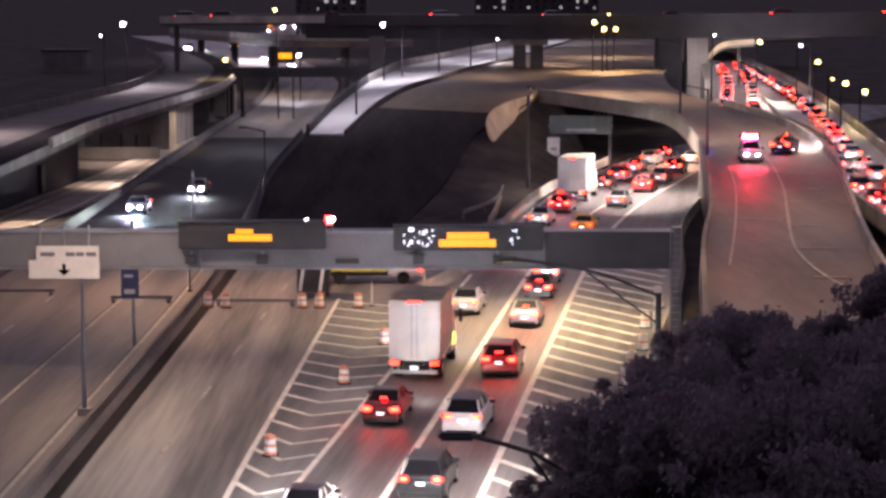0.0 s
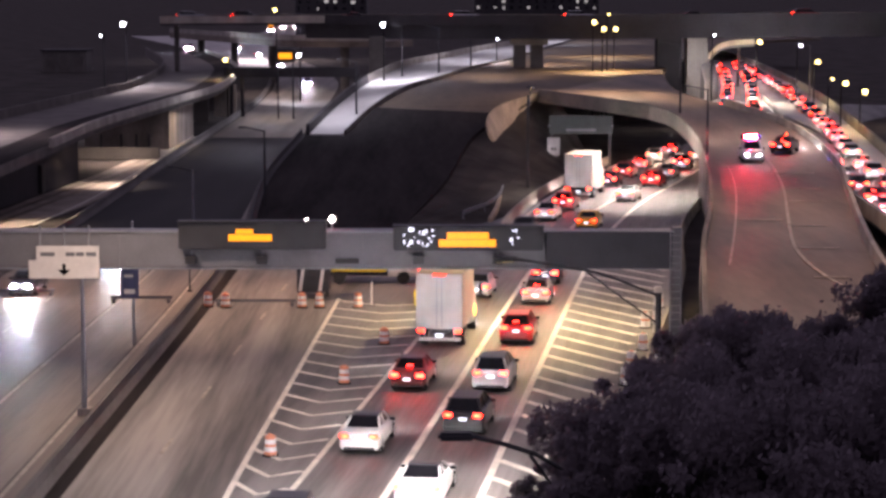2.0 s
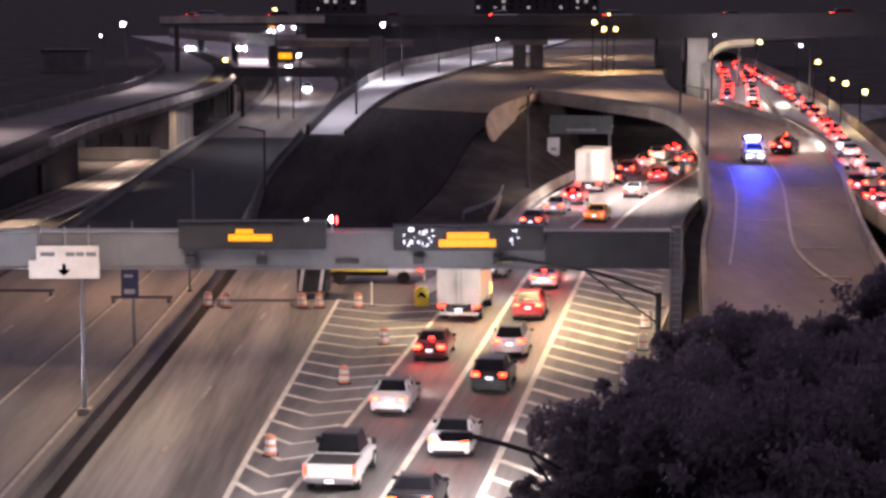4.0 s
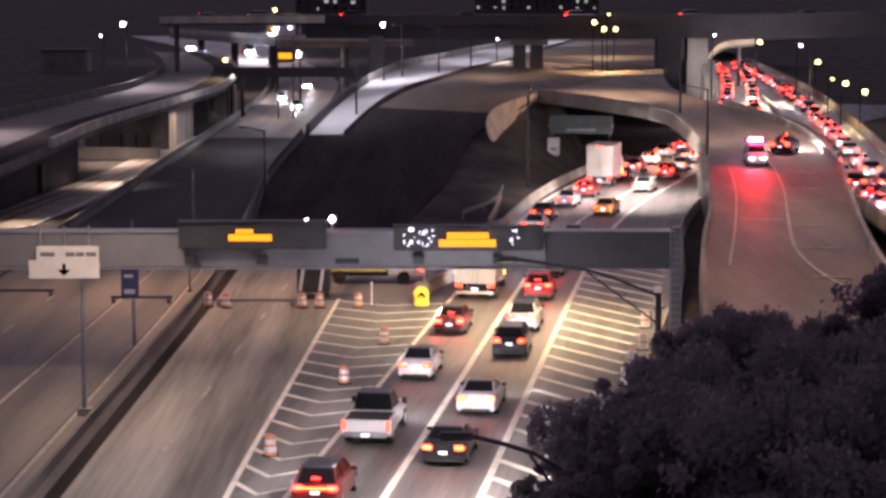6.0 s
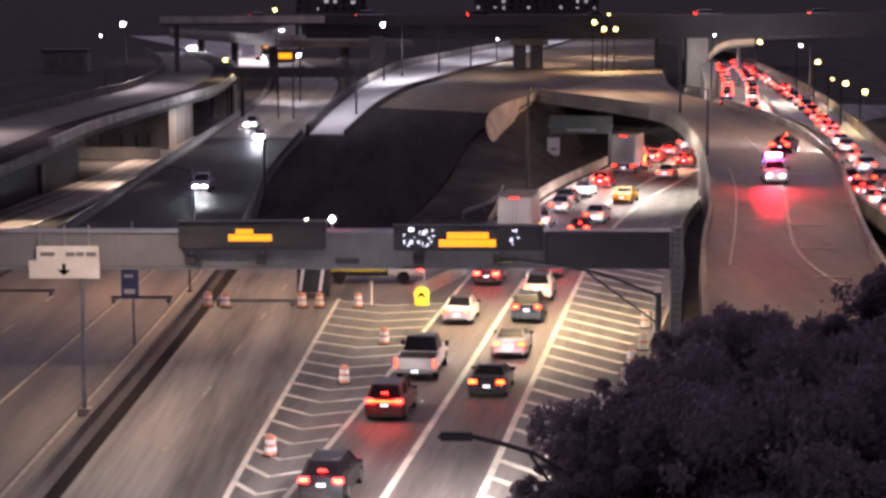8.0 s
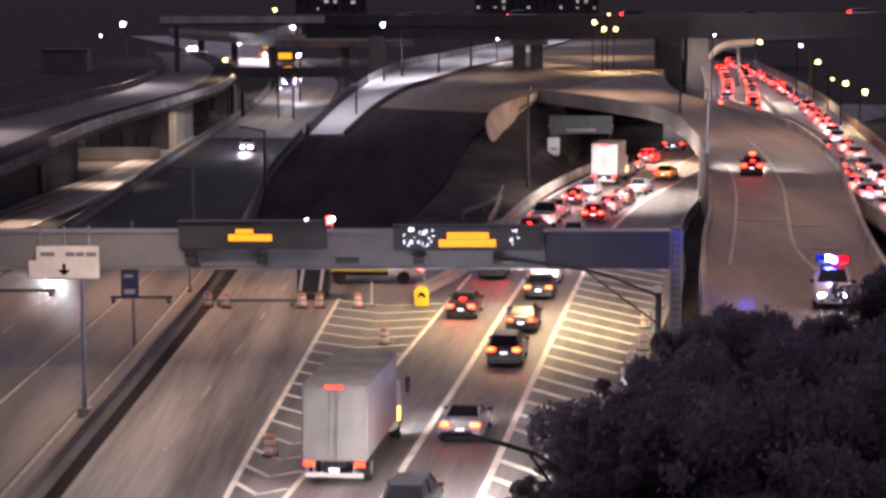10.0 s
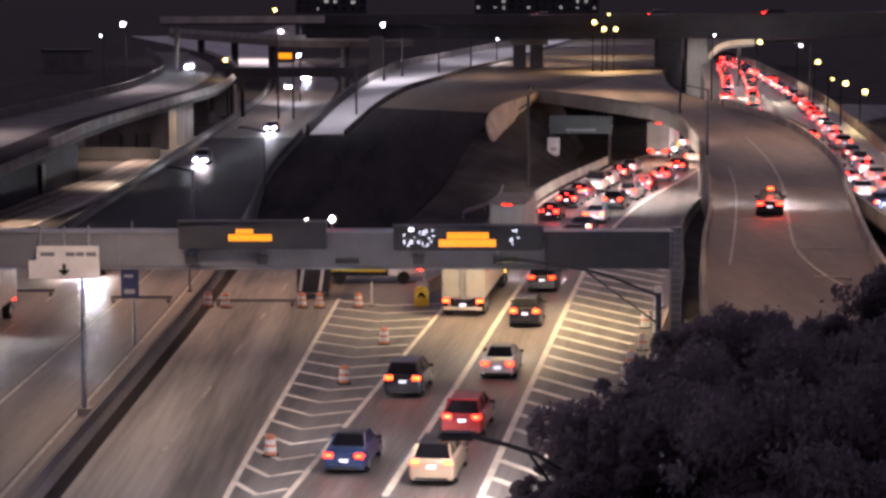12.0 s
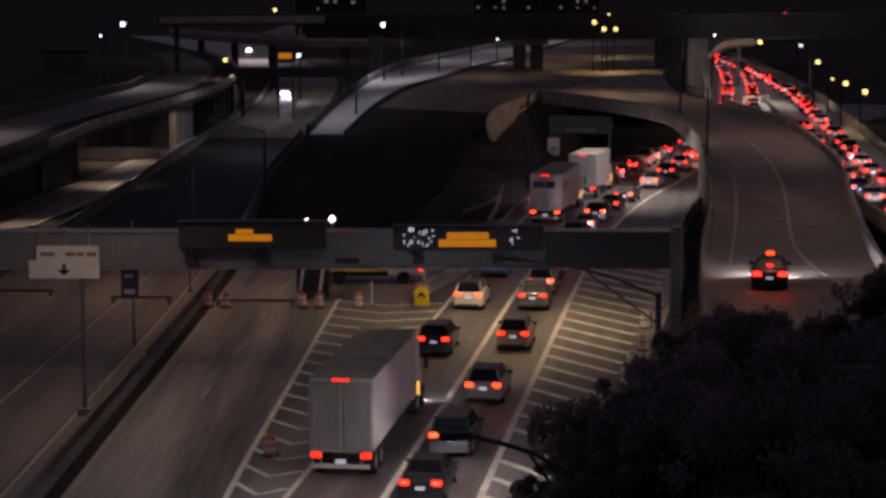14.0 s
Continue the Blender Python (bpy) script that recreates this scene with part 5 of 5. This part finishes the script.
def drive(ob, lane, rows, back=False, shift=0.0):
    """Rows of (seconds, distance); before the first and after the last seen place the speed is kept up."""
    rows = list(rows)
    if not back:
        while len(rows) > 2 and rows[1][1] < 60:
            rows.pop(0)
        if rows[0][1] < 60 and rows[0][0] == 0 and rows[1][0] > 4:
            rows.pop(0)
        (ta, ya), (tb, yb) = rows[:2]
        if ta > 0:
            rows.insert(0, (0, ya - max(28, (yb - ya) / (tb - ta)) * ta))
    else:
        while len(rows) > 2 and rows[-2][1] < 70:
            rows.pop()
        if rows[-1][1] < 70:
            (ta, ya), (tb, yb) = rows[-2:]
            if tb < 14 or yb == 0:
                if yb == 0 and len(rows) > 2:
                    rows.pop()
                    (ta, ya), (tb, yb) = rows[-2:]
                rows.append((14, yb + (yb - ya) / (tb - ta) * (14 - tb)))
    DRIVES.append((ob, lane, rows, back, shift))


def auto(ob, lane, *rows, shift=0.0):
    drive(ob, lane, [(t, y - 1.6) for t, y in rows], shift=shift - .3)


# first lane
auto(car("sedan", "silver"), LANE_1, (0, 129), (1.5, 134), (3, 140), (6.5, 156), (7.5, 160), (8.2, 182), (10.3, 204), (11, 212), (12, 226), (14, 262))
auto(truck(5.4, M_BOX_WHITE, "white box truck in the queue of cars"), LANE_1, (0, 107.4), (1.5, 115), (3, 122), (5.5, 133), (6.5, 138), (7.5, 143.5), (7.7, 145), (8, 160), (8.2, 172), (10.3, 216), (11, 225), (11.5, 231), (12, 246), (13, 275), (14, 305))
auto(car("sedan", "maroon", braking=True), LANE_1, (0, 96.4), (1.5, 102.7), (3, 109), (5.5, 119.5), (6.5, 124.4), (7.5, 129.3), (7.7, 131), (8, 142), (8.2, 149), (10.3, 198), (11, 205), (12, 220), (14, 250))
auto(car("sedan", "white"), LANE_1, (0, 77), (1.5, 88), (3, 94.5), (5.5, 105.5), (6.5, 109.8), (7.5, 114.4), (7.7, 116), (8, 125.5), (8.2, 134), (10.3, 187), (11, 193), (12, 212), (14, 242))
auto(pickup("white"), LANE_1, (0, 62), (1.5, 70), (3, 78.2), (5.5, 90.5), (6.5, 94.2), (7.5, 98.7), (7.7, 100), (8, 107.6), (8.2, 114.2), (10.3, 180), (11, 184), (12, 205), (13, 222), (14, 234))
bar_suv = car("suv", "maroon", braking=True)
part("tail_bar", box(-.62, -.05, .9, .62, .02, .99, .02), M_INDICATOR, bar_suv, "full-width lit tail bar")
auto(bar_suv, LANE_1, (0, 45), (3, 64), (5.5, 79), (6.5, 82.4), (7.5, 87.6), (7.7, 89), (8, 97.5), (8.2, 103.7), (10.3, 173), (11, 177), (12, 198), (13, 215), (14, 227))
auto(car("suv", "black", braking=True), LANE_1, (0, 10), (7.5, 66), (8, 81.8), (8.2, 88.5), (10.3, 153), (11, 170), (12, 191), (13, 208), (14, 219))
auto(car("sedan", "black", braking=True), LANE_1, (0, 2), (7.5, 54), (8, 72), (8.2, 80.5), (10.3, 134.9), (10.5, 140.6), (11, 156), (12, 181), (13, 199), (14, 212))
auto(truck(8.2, M_BOX_GREY, "grey box truck with a plain rear door", rear_dark=M_BOX_GREY), LANE_1, (0, 0), (8.2, 10), (10.3, 94.2), (10.5, 100.3), (11, 121), (11.2, 129), (11.5, 140), (12, 155), (12.5, 170), (13, 184), (13.5, 195), (14, 200))
auto(truck(12.6, M_BOX_WHITE, "white trailer truck with plain logo bars", semi=True, logo=True), LANE_1, (0, 0), (8.2, 0), (10.3, 61.5), (10.5, 68.9), (11, 85.3), (11.5, 108), (12, 128.6), (12.5, 142.5), (13, 162), (13.5, 174), (14, 179))
auto(car("suv", "black", lamps=M_INDICATOR), LANE_1, (0, 0), (8.2, 0), (10.5, 40), (11, 62), (11.5, 82.8), (12, 103.3), (12.5, 121.7), (13, 134.3), (13.5, 146.5), (14, 157))
auto(car("sedan", "blue"), LANE_1, (0, 0), (8.2, 0), (11, 40), (11.5, 66), (12, 86.8), (12.5, 107.4), (13, 122.3), (13.5, 132), (14, 146))
auto(car("suv", "white", lamps=M_INDICATOR), LANE_1, (0, 0), (10.3, 0), (12, 64), (12.5, 84.5), (13, 103.3), (13.5, 118.8), (14, 131.3))
auto(car("suv", "black"), LANE_1, (0, 0), (10.3, 0), (12.5, 60), (13, 81.9), (13.5, 99.5), (14, 114.8))
auto(truck(12.6, M_BOX_WHITE, "white trailer truck with a grey rear door", semi=True, rear_dark=M_BOX_GREY), LANE_1, (0, 0), (11, 0), (12.5, 30), (13, 49), (13.5, 68.2), (14, 86.2))
# first lane beyond the gantry
auto(car("sedan", "silver"), LANE_1, (0, 152), (3, 160), (6.5, 173), (7.5, 179), (8.2, 190), (10.3, 226), (11, 234), (12, 246), (14, 290))
auto(car("sedan", "white"), LANE_1, (0, 177), (3, 183), (6.5, 193), (7.5, 196.5), (8.2, 203), (10.3, 235), (12, 262), (14, 310), shift=-.3)
auto(car("suv", "red", braking=True), LANE_1, (0, 186.8), (3, 191), (6.5, 201.5), (7.5, 204.5), (8.2, 212), (10.3, 243), (12, 275), (14, 318))
auto(car("sedan", "black"), LANE_1, (0, 165), (3, 172), (6.5, 182), (7.5, 187), (8.2, 196), (10.3, 232), (12, 255), (14, 300), shift=-.6)
auto(truck(5.4, M_BOX_WHITE, "small white box truck ahead in the queue"), LANE_1, (0, 196), (3, 202), (6.5, 212), (7.5, 217), (8.2, 229), (10.3, 262), (12, 300), (14, 330), shift=-.3)
for k, (y0, paint) in enumerate(((208, "black"), (217, "red"), (227, "white"), (237, "silver"), (247, "black"))):
    auto(car(("sedan", "suv")[k % 2], paint, braking=k % 2 == 0), LANE_1, (0, y0), (3, y0 + 5), (7.5, y0 + 18), (8.2, y0 + 25), (10.3, y0 + 60), (14, y0 + 80), shift=.4)
# second lane
auto(car("sedan", "silver"), LANE_2, (0, 143), (1.5, 148), (3, 153), (6.5, 165), (7.5, 171), (8.2, 182), (10.3, 207), (11, 219), (12, 240), (14, 285))
auto(car("sedan", "black", braking=True), LANE_2, (0, 135.6), (1.5, 141), (3, 145), (6.5, 157), (7.5, 162), (8.2, 172), (10.3, 197), (11, 206), (12, 228), (14, 270))
auto(car("sedan", "silver", braking=True), LANE_2, (0, 124.4), (1.5, 131.3), (3, 136.8), (5.5, 145), (6.5, 148), (7.5, 151), (8, 156), (8.2, 161), (10.3, 189), (11, 197), (12, 217), (14, 258))
auto(car("suv", "red", braking=True), LANE_2, (0, 108.5), (1.5, 116), (3, 123.1), (5.5, 133), (6.5, 137.4), (7.5, 139.3), (7.7, 140), (8, 146), (8.2, 151), (10.3, 181), (11, 187), (12, 206), (14, 240))
auto(car("suv", "white"), LANE_2, (0, 94), (1.5, 102.2), (3, 109.3), (5.5, 121), (6.5, 124.4), (7.5, 127.5), (7.7, 129), (8, 134.9), (8.2, 139.8), (10.3, 168), (11, 178), (12, 198), (14, 230))
auto(car("suv", "black"), LANE_2, (0, 82), (1.5, 91.7), (3, 99), (5.5, 112), (6.5, 116.1), (7.5, 119.4), (7.7, 120.6), (8, 126.2), (8.2, 130.6), (10.3, 157), (11, 168), (12, 190), (14, 220))
auto(car("coupe", "white", lamps=M_INDICATOR), LANE_2, (0, 69), (1.5, 78.9), (3, 85.1), (5.5, 97), (6.5, 100.8), (7.5, 105.3), (7.7, 106.5), (8, 114), (8.2, 117.5), (10.3, 147), (11, 159), (12, 179), (14, 210))
auto(car("coupe", "black", lamps=M_INDICATOR), LANE_2, (0, 52), (3, 73), (5.5, 86.5), (6.5, 89.9), (7.5, 94.2), (7.7, 96), (8, 103), (8.2, 109.3), (10.3, 139), (11, 151), (12, 170), (13, 184), (14, 196))
auto(car("sedan", "black"), LANE_2, (0, 0), (8.2, 62), (10.3, 131.3), (10.5, 136.8), (11, 147), (12, 164), (13, 176), (14, 188))
auto(car("suv", "black", lamps=M_INDICATOR), LANE_2, (0, 0), (8.2, 46), (10.3, 120.1), (10.5, 125.4), (11, 138), (12, 156), (13, 168), (14, 180))
auto(car("coupe", "silver", lamps=M_INDICATOR), LANE_2, (0, 0), (8.2, 26), (10.3, 103.2), (10.5, 109.6), (11, 122.7), (11.5, 140.6), (12, 149), (13, 160), (14, 172))
auto(car("suv", "black"), LANE_2, (0, 0), (8.2, 10), (10.3, 86.8), (10.5, 92.3), (11, 106.2), (11.5, 122), (12, 139), (12.5, 147), (13, 153), (14, 165))
auto(car("suv", "black", lamps=M_INDICATOR), LANE_2, (0, 0), (8.2, 0), (10.3, 78), (10.5, 82), (11, 94.8), (11.5, 110), (12, 124.7), (12.5, 138), (13, 146), (14, 158))
auto(car("sedan", "white"), LANE_2, (0, 0), (8.2, 0), (10.5, 66), (11, 83.9), (11.5, 96.9), (12, 108), (12.5, 124.7), (13, 138), (14, 151))
auto(car("suv", "red"), LANE_2, (0, 0), (10.3, 40), (11, 66), (11.5, 81.9), (12, 94), (12.5, 108.5), (13, 125.4), (13.5, 138), (14, 144.5))
auto(car("suv", "tan", lamps=M_INDICATOR), LANE_2, (0, 0), (10.3, 30), (11.5, 72), (12, 84.9), (12.5, 97.9), (13, 114.7), (13.5, 129.7), (14, 137.5))
auto(car("suv", "grey"), LANE_2, (0, 0), (10.3, 10), (12, 74), (12.5, 88.5), (13, 101.6), (13.5, 117.3), (14, 131))
auto(car("suv", "tan"), LANE_2, (0, 0), (10.3, 0), (12.5, 76), (13, 88.7), (13.5, 101.6), (14, 116.6))
auto(car("suv", "silver", lamps=M_INDICATOR), LANE_2, (0, 0), (10.3, 0), (12.5, 68), (13, 81), (13.5, 88.5), (14, 101.5))
auto(car("suv", "black", lamps=M_INDICATOR), LANE_2, (0, 0), (11, 0), (13, 71), (13.5, 81.5), (14, 90))
auto(car("sedan", "black"), LANE_2, (0, 0), (11, 0), (13.5, 70), (14, 82))
# second lane beyond the gantry
auto(car("sedan", "yellow"), LANE_2, (0, 171), (1.5, 173), (3, 176.7), (6.5, 186), (7.5, 189.5), (8, 195), (8.2, 200), (10.3, 222), (11, 236), (14, 290))
for k, (y0, paint) in enumerate(((191.6, "white"), (206, "red"), (215, "silver"), (226, "black"), (238, "white"))):
    auto(car(("sedan", "suv")[k % 2], paint, braking=k % 2 == 1), LANE_2, (0, y0), (3, y0 + 7), (7.5, y0 + 23), (8.2, y0 + 30), (10.3, y0 + 60), (14, y0 + 85))

# oncoming carriageway
HL = "on the oncoming road"
for lane, kind, paint, rows in (
        (ONC_1, "sedan", "grey", ((0, 206), (.5, 195), (1, 185), (1.5, 172), (3, 137), (3.2, 132), (5.3, 60), (14, 0))),
        (ONC_2, "sedan", "black", ((0, 189), (.5, 177), (1.5, 152), (2.5, 131), (3, 124), (4, 95), (6, 0), (14, 0))),
        (ONC_1, "suv", "silver", ((0, 520), (1, 445), (2, 424), (3, 412), (5.3, 372), (6.5, 318), (7.5, 266), (8, 209), (8.2, 165), (8.8, 50), (14, 0))),
        (ONC_1, "sedan", "white", ((0, 830), (1, 680), (2, 600), (3, 575), (5.3, 425), (6.5, 412), (7.5, 385), (8, 276), (8.2, 223), (8.7, 90), (9.2, 0), (14, 0))),
        (ONC_2, "suv", "silver", ((0, 560), (5.3, 400), (6.5, 352), (7.5, 335), (8, 300), (8.2, 280), (10.3, 125), (10.6, 90), (11, 20), (14, 0))),
        (ONC_1, "suv", "black", ((0, 720), (8.2, 470), (10.3, 212), (10.5, 178), (10.7, 140), (11, 80), (11.5, 0), (14, 0))),
        (ONC_1, "sedan", "blue", ((0, 780), (8.2, 600), (10.5, 400), (11, 330), (11.5, 232), (11.7, 203), (12, 150), (12.4, 80), (13, 0), (14, 0))),
        (ONC_2, "suv", "grey", ((0, 760), (8.2, 650), (10.5, 430), (11.5, 300), (12, 240), (12.5, 190), (13, 122), (13.5, 50), (14, 0))),
        (ONC_1, "sedan", "black", ((0, 840), (10.5, 520), (11.5, 360), (12, 292), (12.5, 224), (13, 176), (13.5, 129), (14, 85))),
        (ONC_1, "suv", "white", ((0, 1000), (10.5, 780), (11, 690), (11.5, 640), (12, 450), (12.5, 340), (13, 244), (13.5, 165), (14, 100))),
        (ONC_2, "sedan", "silver", ((0, 980), (10, 700), (11, 418), (12.5, 408), (14, 385))),
        (ONC_1, "sedan", "silver", ((0, 1080), (11, 950), (12.5, 860), (13, 790), (13.5, 680), (14, 640)))):
    drive(car(kind, paint, HL, front=True), lane, rows, back=True)
drive(car("sedan", "white", "on the viaduct", front=True), UPPER, ((0, 450), (11, 445), (11.5, 420), (12, 348), (12.5, 279), (13, 217), (13.3, 192), (14, 140)), back=True)
drive(truck(11, M_BOX_GREY, "dark trailer truck with an amber cab sign", semi=True, amber=True, front=True, paint="black"), ONC_2, ((0, 660), (8.2, 560), (10.3, 390), (10.5, 356), (10.7, 312), (10.9, 272), (11, 254), (11.1, 234), (11.3, 194), (11.5, 162), (12, 72), (12.6, 0), (14, 0)), back=True)
drive(truck(6, node_mat("tan_box_panel", (.3, .22, .11), .5, spread=.2), "dull tan box truck with an amber cab sign", amber=True, front=True, paint="black"), ONC_2, ((0, 900), (10.3, 560), (10.5, 480), (11, 312), (11.5, 207), (11.7, 172), (12, 128), (12.4, 60), (13, 0), (14, 0)), back=True)

# police cars that back down the ramp
police_a = car("suv", "white", "coming down the ramp", group="police cars", front=True)
police_b = car("sedan", "black", "backing down the ramp", braking=True, group="police cars", beam=True)
drum_a = beacon_bar(police_a, 1.75, 1.6)
# unseen plates added to stop the beacon's light behind and sideways
part("rear_light_block", box(-.82, .84, 1.73, .82, .88, 2.06, .01), M_POLE, police_a, "added black plate that blocks the beacon's light")
for sx in (-1, 1):
    part("side_light_block", box(sx * .8 - .02, .86, 1.73, sx * .8 + .02, 1.55, 2.06, .01), M_POLE, police_a)
part("light_bar", box(-.5, 1.95, 1.46, .5, 2.25, 1.52, .02), M_DARK, police_b)
drum_b = part("beacon_drum", rod((0, 0, -.09), (0, 0, .09), .1, n=10), M_DARK, police_b, "turning beacon drum")
drum_b.location = (0, 2.1, 1.62)
part("amber_lens", box(-.2, -.14, -.09, .2, -.1, .09, .02), M_INDICATOR, drum_b, "amber flashing lens")

# queue on the right-hand road
QUEUE = []
qr = random.Random(11)
for lane, shift, y0, y1, step in ((JAM_R, -2.3, 92, 205, 9.5), (JAM_R, .6, 88, 440, 9.5), (JAM_L, -2.1, 205, 430, 15), (JAM_L, 1.5, 208, 430, 12)):
    line = curve(lane, 4)
    y = y0
    while y < y1:
        c = car(qr.choice(("sedan", "suv", "sedan")), qr.choice(("white", "black", "silver", "white", "red", "silver", "blue")), "queuing on the jammed road",
                braking=qr.random() < (.3 if lane == JAM_R else .12), group="queue of cars", simple=True)
        QUEUE.append((c, line, y, shift))
        y += step * qr.uniform(.75, 1.35) * (1 if y < 330 else 1.15)


def motions():
    for ob, lane, rows, back, shift in DRIVES:
        walk(ob, [(t, place(lane, y, back, shift)) for t, y in rows])
    for ob, line, y, shift in QUEUE:
        walk(ob, [(t, place(line, y + d, False, shift)) for t, d in ((0, 0), (3, 2.5), (7.5, 6.5), (8.2, 9), (10.3, 22), (12, 34), (14, 47))])
    for ob, x in over_cars:
        rows = []
        for t, d in ((0, 0), (7.5, 34), (8.2, 42), (10.3, 66), (14, 104)):
            u = min(max(x + d, -42), 158)
            q = Vector([float(np.interp(u, [o.x for o in OVER], [o[k] for o in OVER])) for k in range(3)])
            rows.append((t, pose(q.x, q.y, q.z, 0, 0, -88)))
        walk(ob, rows)
    walk(police_a, [(t, pose(x + .6, y + 1.2, z + .06, 0, 0, r + 180)) for t, x, y, z, r in (
        (0, 25.42, 184, 4.77, -4), (3, 25.5, 183.5, 4.76, -4), (6.5, 25.42, 180.6, 4.72, -4), (7.5, 25.3, 177.2, 4.67, -4), (8, 24.8, 166.3, 4.58, -5),
        (8.2, 24.7, 161, 4.55, -6), (10.3, 17.95, 97.7, 4.5, -10), (10.5, 17.96, 95.3, 4.5, -10), (10.7, 18.28, 92.8, 4.5, -10), (11, 17.2, 84.0, 4.5, -10), (11.3, 15.6, 81.5, 4.45, -10), (14, 15.6, 81.5, 4.45, -10))])
    walk(police_b, [(t, pose(x, y, z + .02, 0, 0, r)) for t, x, y, z, r in (
        (0, 29.33, 189.3, 4.84, -20), (8, 29.33, 189.3, 4.84, -20), (8.2, 29.1, 188.7, 4.84, -20), (10.3, 23.8, 166.3, 4.58, -8), (10.5, 23.7, 164, 4.57, -8), (11, 23.1, 157.7, 4.53, -8),
        (11.5, 22.6, 151.7, 4.5, -8), (12, 21.3, 141.2, 4.5, -9), (12.5, 19.8, 129.4, 4.5, -9), (13, 18.1, 119.1, 4.5, -9), (13.5, 17, 112.1, 4.5, -9), (14, 16.1, 106.4, 4.5, -9))])
    spin = ((0, 0), (.5, 180), (1, 360), (1.5, 540), (2, 690), (2.5, 720), (3, 900), (5.5, 2700), (6, 2880), (6.5, 3240), (7, 3420), (7.5, 3600), (8, 3960), (10.3, 4500), (10.5, 4680), (11, 4770), (14, 4770))
    rows = [(0, 0)]
    for (ta, aa), (tb, ab) in zip(spin, spin[1:]):
        n = max(1, math.ceil((ab - aa) / 60))
        rows += [(ta + (tb - ta) * k / n, aa + (ab - aa) * k / n) for k in range(1, n + 1)]
    walk(drum_a, [(t, pose(0, 1.6, 1.95, 0, 0, a + 180)) for t, a in rows])
    walk(drum_b, [(t, pose(0, 2.1, 1.62, 0, 0, a)) for t, a in ((0, 90), (8, 90), (8.2, 20), (10.3, 0), (14, 0))])
    on, off = 0, 180
    rows = []
    state = 0
    for t, a in ((0, on), (.5, off), (1, on), (1.5, on), (2, off), (2.5, off), (3, off), (5.5, on), (6, off), (6.5, on), (7, off), (7.5, off), (8, off), (10.3, on), (10.5, off), (14, off)):
        if rows and a != state:
            t0 = rows[-1][0]
            rows += [(t0 + (t - t0) * k, 60 if (k < .5) == (state == on) else 120) for k in (.33, .67)]
        rows.append((t, a))
        state = a
    walk(beacon, [(t, Matrix.Translation((-.05, 0, 0)) @ pose(0, 0, 0, 0, 0, a)) for t, a in rows])


motions()
